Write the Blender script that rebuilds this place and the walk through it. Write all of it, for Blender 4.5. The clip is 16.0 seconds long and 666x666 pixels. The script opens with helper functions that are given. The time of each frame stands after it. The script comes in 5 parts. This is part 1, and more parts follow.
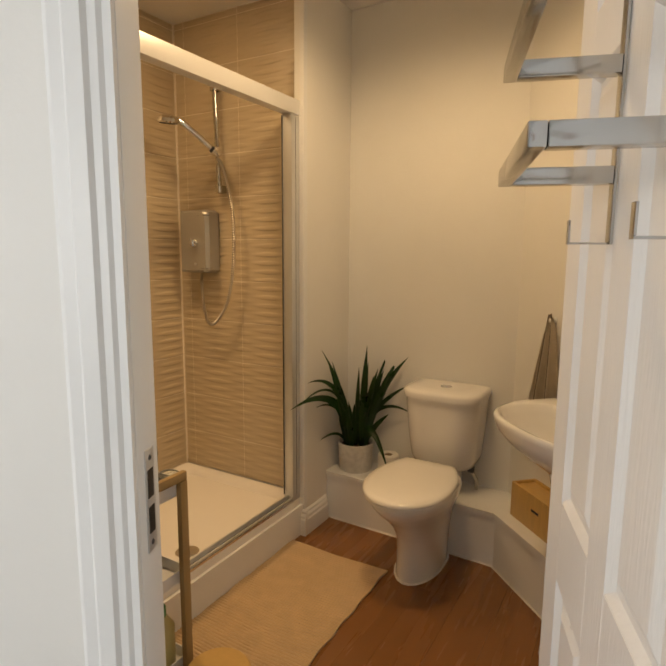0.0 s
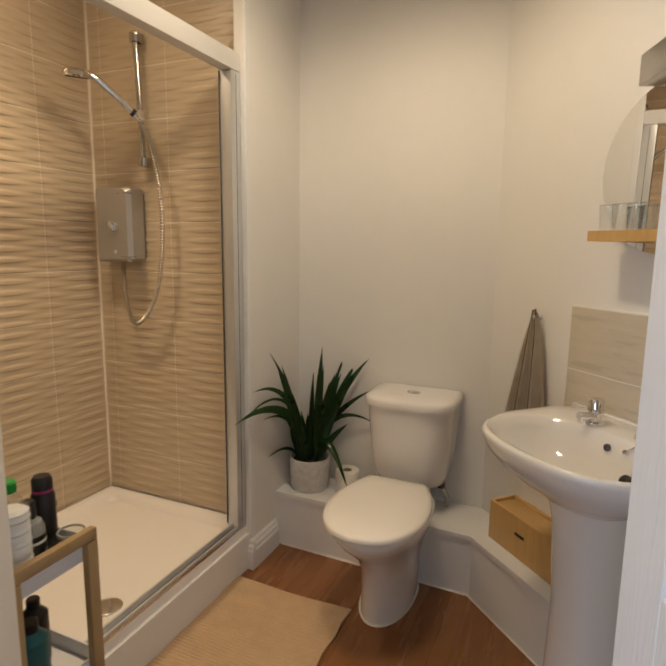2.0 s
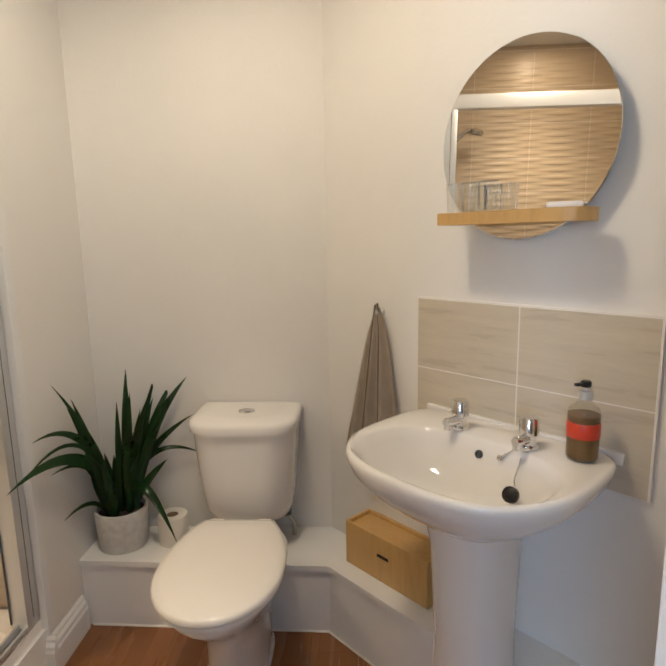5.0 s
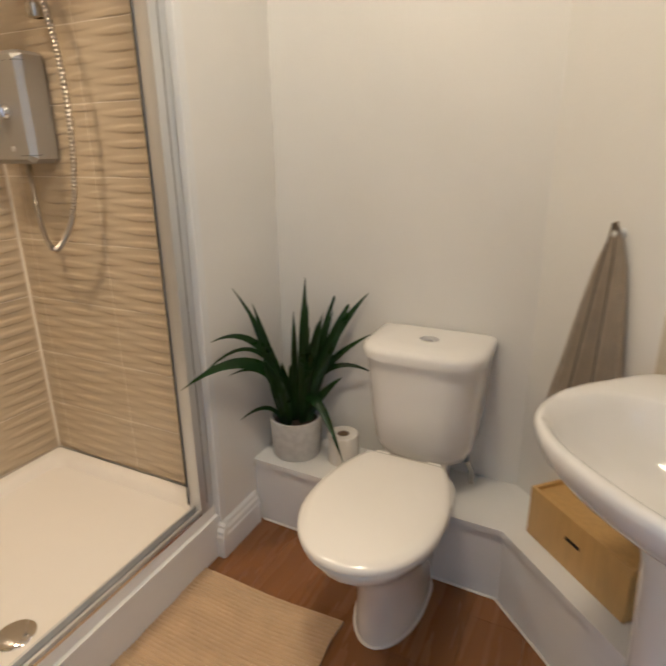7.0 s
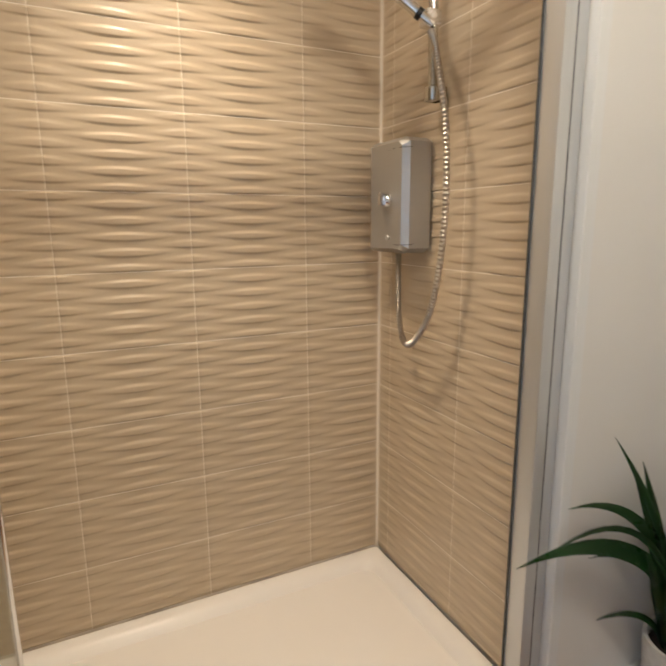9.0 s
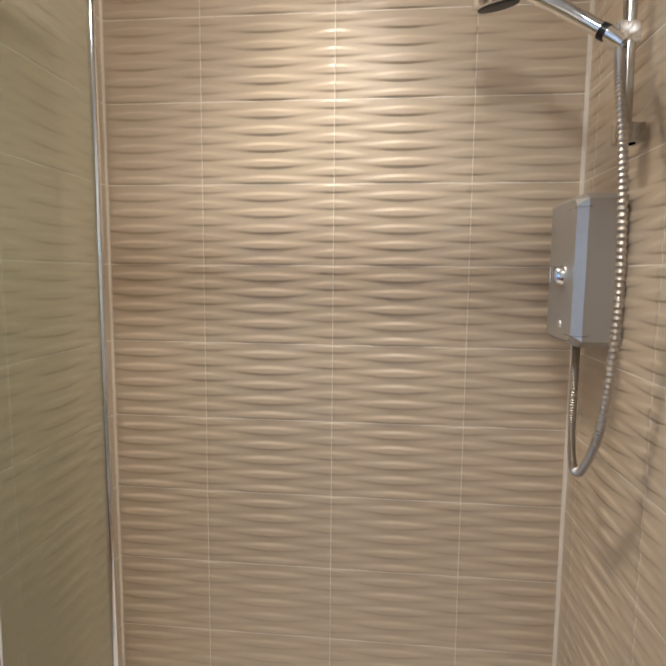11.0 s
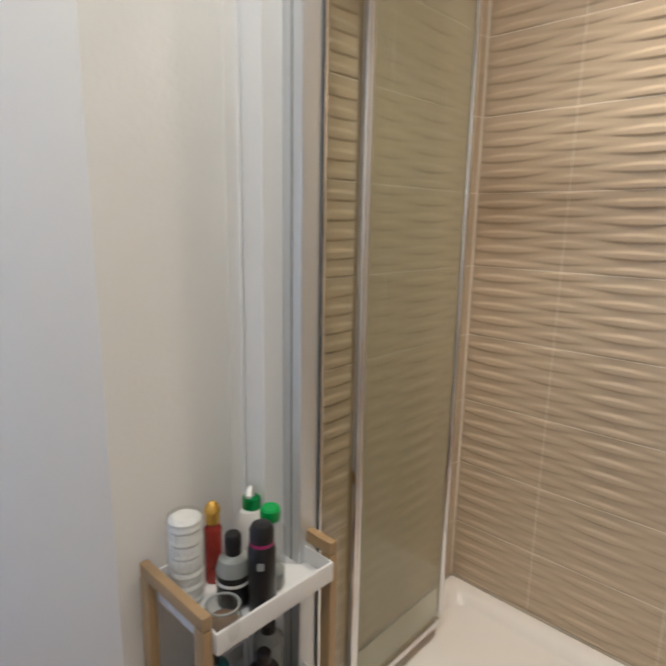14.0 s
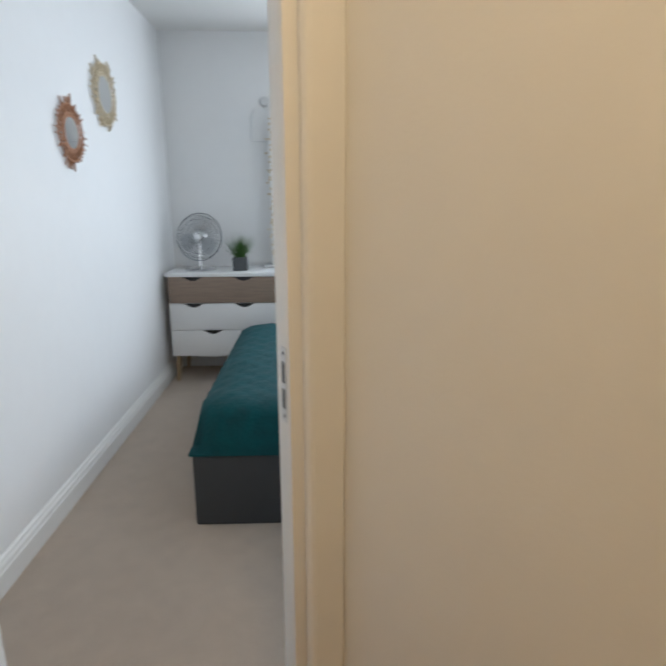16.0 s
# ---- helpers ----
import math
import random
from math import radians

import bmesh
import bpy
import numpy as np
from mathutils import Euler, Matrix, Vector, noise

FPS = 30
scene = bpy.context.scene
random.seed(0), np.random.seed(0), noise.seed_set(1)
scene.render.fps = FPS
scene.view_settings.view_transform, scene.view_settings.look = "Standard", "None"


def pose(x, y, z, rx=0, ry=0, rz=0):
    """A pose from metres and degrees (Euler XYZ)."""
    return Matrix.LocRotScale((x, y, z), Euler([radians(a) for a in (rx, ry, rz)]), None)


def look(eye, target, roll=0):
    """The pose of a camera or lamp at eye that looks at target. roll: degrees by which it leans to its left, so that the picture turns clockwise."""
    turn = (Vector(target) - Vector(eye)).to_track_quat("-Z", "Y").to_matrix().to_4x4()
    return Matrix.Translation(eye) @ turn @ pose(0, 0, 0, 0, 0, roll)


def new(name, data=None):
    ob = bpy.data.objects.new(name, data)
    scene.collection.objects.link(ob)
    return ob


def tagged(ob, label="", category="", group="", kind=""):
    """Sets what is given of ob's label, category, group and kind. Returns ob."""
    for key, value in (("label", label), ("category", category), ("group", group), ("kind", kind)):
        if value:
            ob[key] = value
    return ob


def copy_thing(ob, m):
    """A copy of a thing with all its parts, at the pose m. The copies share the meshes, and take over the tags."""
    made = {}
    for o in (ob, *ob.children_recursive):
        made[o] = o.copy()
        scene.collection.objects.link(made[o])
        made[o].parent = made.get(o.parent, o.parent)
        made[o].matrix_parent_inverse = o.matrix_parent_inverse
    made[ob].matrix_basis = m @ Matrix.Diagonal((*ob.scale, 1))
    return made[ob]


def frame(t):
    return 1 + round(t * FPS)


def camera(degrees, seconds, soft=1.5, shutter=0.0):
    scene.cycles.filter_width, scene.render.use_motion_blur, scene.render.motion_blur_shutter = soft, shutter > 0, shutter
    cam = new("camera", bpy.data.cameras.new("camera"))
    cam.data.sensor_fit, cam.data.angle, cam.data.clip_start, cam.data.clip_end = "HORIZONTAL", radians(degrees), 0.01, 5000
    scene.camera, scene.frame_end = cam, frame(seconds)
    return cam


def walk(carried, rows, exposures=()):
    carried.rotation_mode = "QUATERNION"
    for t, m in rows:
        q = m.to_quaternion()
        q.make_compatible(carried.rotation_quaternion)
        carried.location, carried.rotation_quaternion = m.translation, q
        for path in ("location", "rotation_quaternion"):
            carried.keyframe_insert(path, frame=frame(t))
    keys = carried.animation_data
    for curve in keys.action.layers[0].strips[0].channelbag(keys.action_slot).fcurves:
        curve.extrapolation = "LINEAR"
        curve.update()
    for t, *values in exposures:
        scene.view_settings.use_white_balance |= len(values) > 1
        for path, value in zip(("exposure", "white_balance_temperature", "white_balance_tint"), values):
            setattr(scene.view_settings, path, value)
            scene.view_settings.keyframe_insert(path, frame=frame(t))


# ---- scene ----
cam = camera(63.3, 16.0, soft=2.0, shutter=0.4)
PATH = [
    (0, (0.089, -0.028, 1.303), (-0.906, 1.682, 1.011), 0.4),
    (0.5, (0.071, -0.004, 1.306), (-0.9, 1.721, 1.022), 0.8),
    (1, (0.014, 0.046, 1.306), (-0.919, 1.791, 1.016), 0.9),
    (1.5, (-0.08, 0.141, 1.296), (-0.953, 1.916, 0.996), 0.8),
    (2, (-0.122, 0.25, 1.276), (-0.915, 2.059, 0.962), 0.7),
    (2.5, (-0.147, 0.363, 1.276), (-0.903, 2.19, 0.979), 0.3),
    (3, (-0.196, 0.442, 1.279), (-0.842, 2.314, 0.999), 0.3),
    (3.5, (-0.292, 0.508, 1.281), (-0.677, 2.451, 1.001), -0.6),
    (5.8, (-0.28, 0.625, 1.272), (-0.355, 2.564, 0.786), -1.2),
    (6, (-0.243, 0.693, 1.273), (-0.451, 2.606, 0.731), -1.3),
    (6.5, (-0.211, 0.751, 1.24), (-0.722, 2.595, 0.657), -0.8),
    (7, (-0.259, 0.833, 1.235), (-1.095, 2.532, 0.591), -0.7),
    (7.5, (-0.374, 0.953, 1.228), (-1.483, 2.499, 0.611), -0.8),
    (8, (-0.453, 1.021, 1.257), (-1.787, 2.409, 0.713), -0.9),
    (8.5, (-0.492, 1.031, 1.273), (-2.059, 2.19, 0.825), -0.8),
    (9, (-0.523, 1.114, 1.28), (-2.286, 1.975, 0.889), -0.4),
    (9.5, (-0.532, 1.234, 1.281), (-2.419, 1.788, 0.92), 0.1),
    (9.7, (-0.548, 1.261, 1.278), (-2.465, 1.711, 0.924), 0.2),
    (11.8, (-0.677, 1.697, 1.378), (-2.591, 1.138, 1.221), 1.0),
    (12, (-0.673, 1.709, 1.377), (-2.561, 1.069, 1.219), 1.1),
    (12.5, (-0.659, 1.716, 1.353), (-2.475, 0.903, 1.153), 1.1),
    (13, (-0.643, 1.713, 1.305), (-2.365, 0.734, 1.029), 0.9),
    (13.5, (-0.624, 1.671, 1.276), (-2.233, 0.543, 0.904), 0.6),
    (14, (-0.604, 1.619, 1.282), (-2.023, 0.269, 0.878), 1.0),
    (14.5, (-0.582, 1.554, 1.278), (-1.74, -0.017, 0.84), 1.5),
    (15, (-0.548, 1.474, 1.275), (-1.38, -0.285, 0.812), 0.7),
    (15.5, (-0.515, 1.388, 1.289), (-0.966, -0.501, 0.813), 0.1),
    (16, (-0.502, 1.321, 1.303), (-0.565, -0.618, 0.817), -0.1),
]
walk(cam, [(t, look(eye, target, roll)) for t, eye, target, roll in PATH],
     exposures=[(0.0, -0.28, 7500, 14), (0.5, -0.34, 7700, 14), (1.5, -0.25, 6450, 13), (2.0, -0.12, 5650, 12), (2.5, -0.02, 5450, 12), (3.5, 0.08, 5150, 12),
                (6.0, 0.22, 5250, 11), (7.0, 0.25, 5150, 11), (7.5, 0.25, 5350, 11), (8.5, 0.22, 5150, 11), (9.5, 0.28, 4750, 10), (12.0, 0.22, 4250, 10), (13.0, 0.25, 4300, 10), (14.0, 0.18, 4450, 10),
                (14.5, 0.15, 4500, 10), (15.0, 0.22, 4550, 10), (15.5, -0.05, 5250, 10), (16.0, -0.20, 6250, 10)])

# ---- world and light ----
world = bpy.data.worlds.new("sky")
scene.world = world
world.use_nodes = True
wn = world.node_tree.nodes
sky = wn.new("ShaderNodeTexSky")
sky.sky_type, sky.sun_disc = "NISHITA", False
sky.sun_elevation, sky.sun_rotation = radians(38), radians(200)
wn["Background"].inputs["Strength"].default_value = 0.12
world.node_tree.links.new(sky.outputs[0], wn["Background"].inputs[0])


def area_lamp(name, m, w, h, power, colour, shape="RECTANGLE"):
    la = bpy.data.lights.new(name, "AREA")
    la.shape, la.size, la.size_y, la.energy, la.color = shape, w, h, power, colour
    ob = new(name, la)
    ob.matrix_world = m
    return ob


# the sky's light in the bedroom window, the shower downlight, an added room fill
area_lamp("window_daylight", look((-1.70, -2.85, 1.47), (-1.62, 0.5, 1.25)), 1.6, 1.2, 72.0, (0.82, 0.91, 1.0))


def downlight(name, at, aim, power, half_angle, blend, soft, colour):
    la = bpy.data.lights.new(name, "SPOT")
    la.energy, la.color, la.spot_size, la.spot_blend, la.shadow_soft_size = power, colour, radians(2 * half_angle), blend, soft
    ob = new(name, la)
    ob.matrix_world = look(at, aim)
    return ob


WARM = (1.0, 0.74, 0.43)
downlight("shower_lamp", (-1.69, 1.40, 2.382), (-1.69, 1.40, 0), 62.0, 43, 1.0, 0.07, (1.0, 0.68, 0.36))
area_lamp("shower_lamp_spill", pose(-1.69, 1.40, 2.380), 0.09, 0.09, 2.8, (1.0, 0.68, 0.36), "DISK")
# unseen fill lamp, added to brighten the room's walls evenly
downlight("room_fill_lamp", (-0.66, 1.45, 2.416), (-0.66, 1.45, 0), 66.0, 84, 0.6, 0.13, WARM)

# ---- materials ----


def mat(name, colour, rough=0.5, metal=0.0, vary=0.08, scale=6.0, bump=0.0, bump_scale=60.0, coat=0.0, sheen=0.0,
        stretch=(1, 1, 1), random_tint=0.0, spec=0.5, transmission=0.0, ior=1.45):
    m = bpy.data.materials.new(name)
    m.use_nodes = True
    nt = m.node_tree
    n, ln = nt.nodes, nt.links
    b = n["Principled BSDF"]
    b.inputs["Roughness"].default_value = rough
    b.inputs["Metallic"].default_value = metal
    b.inputs["Coat Weight"].default_value = coat
    b.inputs["Coat Roughness"].default_value = 0.08
    b.inputs["Sheen Weight"].default_value = sheen
    b.inputs["Specular IOR Level"].default_value = spec
    b.inputs["Transmission Weight"].default_value = transmission
    b.inputs["IOR"].default_value = ior
    tc = n.new("ShaderNodeTexCoord")
    mp = n.new("ShaderNodeMapping")
    mp.inputs["Scale"].default_value = stretch
    ln.new(tc.outputs["Object"], mp.inputs[0])
    n1 = n.new("ShaderNodeTexNoise")
    n1.inputs["Scale"].default_value, n1.inputs["Detail"].default_value = scale, 4
    n2 = n.new("ShaderNodeTexNoise")
    n2.inputs["Scale"].default_value, n2.inputs["Detail"].default_value = scale * 9, 3
    ln.new(mp.outputs[0], n1.inputs[0])
    ln.new(mp.outputs[0], n2.inputs[0])
    add = n.new("ShaderNodeMath")
    add.operation = "MULTIPLY_ADD"
    add.inputs[1].default_value = 0.4
    ln.new(n2.outputs[0], add.inputs[0])
    ln.new(n1.outputs[0], add.inputs[2])
    last = add.outputs[0]
    if random_tint:
        oi = n.new("ShaderNodeObjectInfo")
        more = n.new("ShaderNodeMath")
        more.operation = "MULTIPLY_ADD"
        more.inputs[1].default_value = random_tint
        ln.new(oi.outputs["Random"], more.inputs[0])
        ln.new(last, more.inputs[2])
        last = more.outputs[0]
    rng = n.new("ShaderNodeMapRange")
    rng.inputs[1].default_value, rng.inputs[2].default_value = 0.3, 1.1 + random_tint
    rng.inputs[3].default_value, rng.inputs[4].default_value = 1 - vary, 1 + vary
    ln.new(last, rng.inputs[0])
    mul = n.new("ShaderNodeVectorMath")
    mul.operation = "SCALE"
    mul.inputs[0].default_value = colour
    ln.new(rng.outputs[0], mul.inputs["Scale"])
    ln.new(mul.outputs[0], b.inputs["Base Color"])
    rr = n.new("ShaderNodeMapRange")
    rr.inputs[1].default_value, rr.inputs[2].default_value = 0.3, 0.9
    rr.inputs[3].default_value, rr.inputs[4].default_value = rough * 0.85, min(1, rough * 1.2)
    ln.new(n1.outputs[0], rr.inputs[0])
    ln.new(rr.outputs[0], b.inputs["Roughness"])
    if bump:
        nb = n.new("ShaderNodeTexNoise")
        nb.inputs["Scale"].default_value, nb.inputs["Detail"].default_value = bump_scale, 3
        ln.new(mp.outputs[0], nb.inputs[0])
        bm = n.new("ShaderNodeBump")
        bm.inputs["Strength"].default_value, bm.inputs["Distance"].default_value = bump, 0.004
        ln.new(nb.outputs[0], bm.inputs["Height"])
        ln.new(bm.outputs[0], b.inputs["Normal"])
    return m


def glass_mat(name, colour, rough=0.0, ior=1.45, thin=True, haze=0.0, haze_colour=(0.52, 0.51, 0.36)):
    m = bpy.data.materials.new(name)
    m.use_nodes = True
    nt = m.node_tree
    n, ln = nt.nodes, nt.links
    out = n["Material Output"]
    n.remove(n["Principled BSDF"])
    if thin:
        tr, gl, mix = n.new("ShaderNodeBsdfTransparent"), n.new("ShaderNodeBsdfGlossy"), n.new("ShaderNodeMixShader")
        lw, pw, fr = n.new("ShaderNodeLayerWeight"), n.new("ShaderNodeMath"), n.new("ShaderNodeMath")
        lw.inputs[0].default_value = 0.5
        pw.operation, fr.operation = "POWER", "MULTIPLY_ADD"
        pw.inputs[1].default_value = 5.0
        fr.inputs[1].default_value, fr.inputs[2].default_value = 0.9, ((ior - 1) / (ior + 1)) ** 2
        ln.new(lw.outputs["Facing"], pw.inputs[0])
        ln.new(pw.outputs[0], fr.inputs[0])
        tr.inputs[0].default_value = (*colour, 1)
        gl.inputs["Roughness"].default_value = 0.03
        ln.new(fr.outputs[0], mix.inputs[0])
        ln.new(tr.outputs[0], mix.inputs[1])
        ln.new(gl.outputs[0], mix.inputs[2])
        if haze:
            di, hz, nz, mr = n.new("ShaderNodeBsdfTranslucent"), n.new("ShaderNodeMixShader"), n.new("ShaderNodeTexNoise"), n.new("ShaderNodeMapRange")
            df, both = n.new("ShaderNodeBsdfDiffuse"), n.new("ShaderNodeMixShader")
            di.inputs[0].default_value = df.inputs[0].default_value = (*haze_colour, 1)
            nz.inputs["Scale"].default_value = 3.0
            mr.inputs[3].default_value, mr.inputs[4].default_value = haze * 0.7, haze * 1.3
            ln.new(nz.outputs[0], mr.inputs[0])
            ln.new(mr.outputs[0], hz.inputs[0])
            ln.new(tr.outputs[0], hz.inputs[1])
            ln.new(di.outputs[0], both.inputs[1])
            ln.new(df.outputs[0], both.inputs[2])
            ln.new(both.outputs[0], hz.inputs[2])
            ln.new(hz.outputs[0], mix.inputs[1])
        ln.new(mix.outputs[0], out.inputs[0])
    else:
        g = n.new("ShaderNodeBsdfGlass")
        g.inputs["Color"].default_value = (*colour, 1)
        g.inputs["Roughness"].default_value, g.inputs["IOR"].default_value = rough, ior
        ln.new(g.outputs[0], out.inputs[0])
    return m


M_WALL = mat("wall_paint", (0.80, 0.785, 0.75), 0.55, vary=0.03, scale=1.5, bump=0.12, bump_scale=90)
M_BEDWALL = mat("bedroom_paint", (0.80, 0.80, 0.80), 0.6, vary=0.03, scale=1.5, bump=0.1, bump_scale=90)
M_CEIL = mat("ceiling_paint", (0.80, 0.79, 0.77), 0.7, vary=0.02, scale=2, bump=0.1, bump_scale=70)
M_GLOSS = mat("gloss_white_paint", (0.80, 0.80, 0.79), 0.4, vary=0.03, scale=3, bump=0.08, bump_scale=40)
M_DOOR = mat("door_paint", (0.80, 0.79, 0.77), 0.32, vary=0.03, scale=3, bump=0.25, bump_scale=30, stretch=(6, 6, 0.5))
M_CERAMIC = mat("ceramic", (0.82, 0.80, 0.77), 0.09, vary=0.015, scale=3, coat=0.5)
M_SEAT = mat("seat_plastic", (0.82, 0.79, 0.74), 0.2, vary=0.015, scale=3, coat=0.2)
M_ACRYL = mat("tray_acrylic", (0.82, 0.79, 0.75), 0.36, vary=0.02, scale=2, bump=0.04, bump_scale=30)
M_TILE = mat("beige_tile", (0.565, 0.468, 0.328), 0.36, vary=0.08, scale=5, stretch=(1, 1, 4), random_tint=0.15, coat=0.05)
M_SPLASH = mat("splash_tile", (0.58, 0.52, 0.41), 0.3, vary=0.16, scale=4, stretch=(1, 1, 9), random_tint=0.2)
M_GROUT = mat("grout", (0.82, 0.75, 0.64), 0.85, vary=0.06, scale=20, bump=0.2)
M_CHROME = mat("chrome", (0.78, 0.78, 0.79), 0.08, 1.0, vary=0.02, scale=8)
M_HOSE = mat("ribbed_steel", (0.50, 0.46, 0.40), 0.42, 1.0, vary=0.08, scale=30)
M_RACK = mat("polished_steel", (0.50, 0.49, 0.47), 0.16, 1.0, vary=0.05, scale=6)
M_ALU = mat("satin_aluminium", (0.66, 0.67, 0.68), 0.42, 0.7, vary=0.04, scale=5, stretch=(8, 8, 0.4))
M_RAILW = mat("pale_rail", (0.74, 0.73, 0.71), 0.35, 0.2, vary=0.03, scale=4)
M_BLACK = mat("black_plastic", (0.012, 0.012, 0.013), 0.3, vary=0.1)
M_HEATER = mat("brushed_satin_casing", (0.42, 0.41, 0.39), 0.32, 0.55, vary=0.04, scale=6, stretch=(1, 1, 8))
M_BAMBOO = mat("bamboo", (0.56, 0.36, 0.13), 0.42, vary=0.14, scale=9, stretch=(1, 1, 7), bump=0.05, bump_scale=80)
M_BAMBOO_H = mat("bamboo_plank", (0.58, 0.37, 0.13), 0.4, vary=0.14, scale=9, stretch=(7, 7, 1), bump=0.05, bump_scale=80)
M_TROLLEY = mat("trolley_bamboo", (0.37, 0.255, 0.12), 0.42, vary=0.14, scale=14, stretch=(1, 1, 0.2), bump=0.05, bump_scale=80)
M_FLOOR = mat("wood_vinyl", (0.225, 0.098, 0.034), 0.28, vary=0.22, scale=2.2, stretch=(8, 0.7, 8), random_tint=0.7, bump=0.03, bump_scale=60)
M_CARPET = mat("beige_carpet", (0.46, 0.38, 0.31), 0.95, vary=0.12, scale=12, bump=0.9, bump_scale=420, sheen=0.3)
M_RUG = mat("sand_cotton", (0.56, 0.40, 0.235), 0.9, vary=0.16, scale=18, bump=0.6, bump_scale=500, sheen=0.2)
M_LEAF = mat("leaf_green", (0.017, 0.062, 0.012), 0.3, vary=0.35, scale=12, stretch=(1, 1, 1), random_tint=0.5, coat=0.15)
M_SOIL = mat("soil", (0.03, 0.022, 0.016), 0.95, vary=0.4, scale=40, bump=0.8)
M_POT = mat("grey_concrete", (0.64, 0.63, 0.60), 0.75, vary=0.2, scale=45, bump=0.5, bump_scale=160)
M_PAPER = mat("toilet_paper", (0.80, 0.77, 0.72), 0.9, vary=0.03, bump=0.3, bump_scale=200)
M_CARD = mat("cardboard", (0.16, 0.11, 0.07), 0.85)
M_TOWEL = mat("taupe_towelling", (0.64, 0.55, 0.43), 0.95, vary=0.15, scale=25, bump=1.0, bump_scale=300, sheen=0.4)
M_TEAL = mat("teal_throw", (0.003, 0.056, 0.064), 0.8, vary=0.3, scale=14, bump=0.8, bump_scale=60, sheen=0.03, spec=0.2)
M_BEDBASE = mat("charcoal_fabric", (0.045, 0.048, 0.052), 0.9, vary=0.12, scale=30, bump=0.6, bump_scale=300)
M_GREYWOOD = mat("grey_brown_wood", (0.26, 0.19, 0.145), 0.5, vary=0.2, scale=8, stretch=(1, 1, 9), bump=0.05)
M_WHITEFURN = mat("white_lacquer", (0.76, 0.76, 0.76), 0.35, vary=0.02)
M_OAK = mat("pale_oak", (0.45, 0.33, 0.2), 0.5, vary=0.15, scale=9, stretch=(1, 1, 0.2))
M_COPPER = mat("rattan_brown", (0.40, 0.19, 0.10), 0.6, vary=0.3, scale=30)
M_PALERATTAN = mat("rattan_pale", (0.58, 0.48, 0.33), 0.6, vary=0.25, scale=30)
M_DGREY = mat("dark_grey_pot", (0.07, 0.075, 0.08), 0.6, vary=0.1)
M_GRASS = mat("grass_green", (0.045, 0.11, 0.02), 0.6, vary=0.4, scale=20)
M_FANWIRE = mat("dark_chrome", (0.22, 0.24, 0.26), 0.22, 1.0, vary=0.05)
M_MIRROR = mat("mirror_silver", (0.86, 0.86, 0.85), 0.015, 1.0, vary=0.0)
M_RED = mat("red_label", (0.60, 0.055, 0.02), 0.4, vary=0.06)
M_AMBER = mat("amber_soap", (0.20, 0.10, 0.018), 0.12, vary=0.15, scale=20, transmission=0.25, ior=1.4)
M_CLEAR = glass_mat("clear_plastic", (0.96, 0.97, 0.96), ior=1.3, haze=0.06, haze_colour=(0.8, 0.8, 0.78))
# a trace of white is mixed into the tumblers to make them paler
M_TUMBLER = glass_mat("tumbler_glass", (0.985, 0.99, 0.985), ior=1.5, haze=0.025, haze_colour=(0.88, 0.88, 0.86))
M_SCREEN = glass_mat("shower_glass", (0.94, 0.955, 0.90), ior=1.5, haze=0.24, haze_colour=(0.60, 0.59, 0.48))
M_SCREEN_CLEAR = glass_mat("clear_shower_glass", (0.97, 0.98, 0.96), ior=1.5)
M_PANE = glass_mat("window_glass", (0.97, 0.98, 0.98))
M_GREENCAP = mat("green_plastic", (0.03, 0.33, 0.05), 0.35, vary=0.05)
M_GREENDK = mat("dark_green_plastic", (0.025, 0.26, 0.05), 0.35, vary=0.05)
M_WHITEPL = mat("white_plastic", (0.78, 0.78, 0.76), 0.35, vary=0.02)
M_COTTON = mat("cotton_pads", (0.80, 0.79, 0.77), 0.95, vary=0.05, bump=0.6, bump_scale=120)
M_GOLD = mat("gold_cap", (0.75, 0.48, 0.08), 0.25, 0.9, vary=0.05)
M_PINK = mat("red_liquid", (0.45, 0.05, 0.03), 0.1, transmission=0.6, vary=0.1)
M_GREYLIQ = mat("grey_bottle", (0.30, 0.31, 0.29), 0.2, vary=0.05)
M_MAGENTA = mat("magenta_band", (0.30, 0.02, 0.12), 0.35)
M_DRESS = mat("teal_plastic", (0.02, 0.12, 0.13), 0.4)
M_LAMPFACE = bpy.data.materials.new("lamp_face")
M_LAMPFACE.use_nodes = True
lf = M_LAMPFACE.node_tree.nodes["Principled BSDF"]
lf.inputs["Emission Color"].default_value, lf.inputs["Emission Strength"].default_value = (1.0, 0.80, 0.52, 1), 6.0

# ---- mesh helpers ----
CUBE = [(0, 3, 2, 1), (4, 5, 6, 7), (0, 1, 5, 4), (1, 2, 6, 5), (2, 3, 7, 6), (3, 0, 4, 7)]


def to_ob(name, bm, material, parent=None, smooth=None, matrix=None):
    me = bpy.data.meshes.new(name)
    bmesh.ops.recalc_face_normals(bm, faces=bm.faces)
    if matrix is not None:
        bm.transform(matrix)
    if smooth is not None:
        for f in bm.faces:
            f.smooth = True
        for e in bm.edges:
            e.smooth = not (len(e.link_faces) == 2 and e.calc_face_angle(0) > radians(smooth))
    bm.to_mesh(me)
    bm.free()
    me.materials.append(material)
    ob = new(name, me)
    if parent is not None:
        ob.parent = parent
    return ob


def part(name, bm, material, parent, label="", smooth=35, matrix=None):
    ob = to_ob(name, bm, material, parent, smooth, matrix)
    if label:
        ob["label"] = label
    return ob


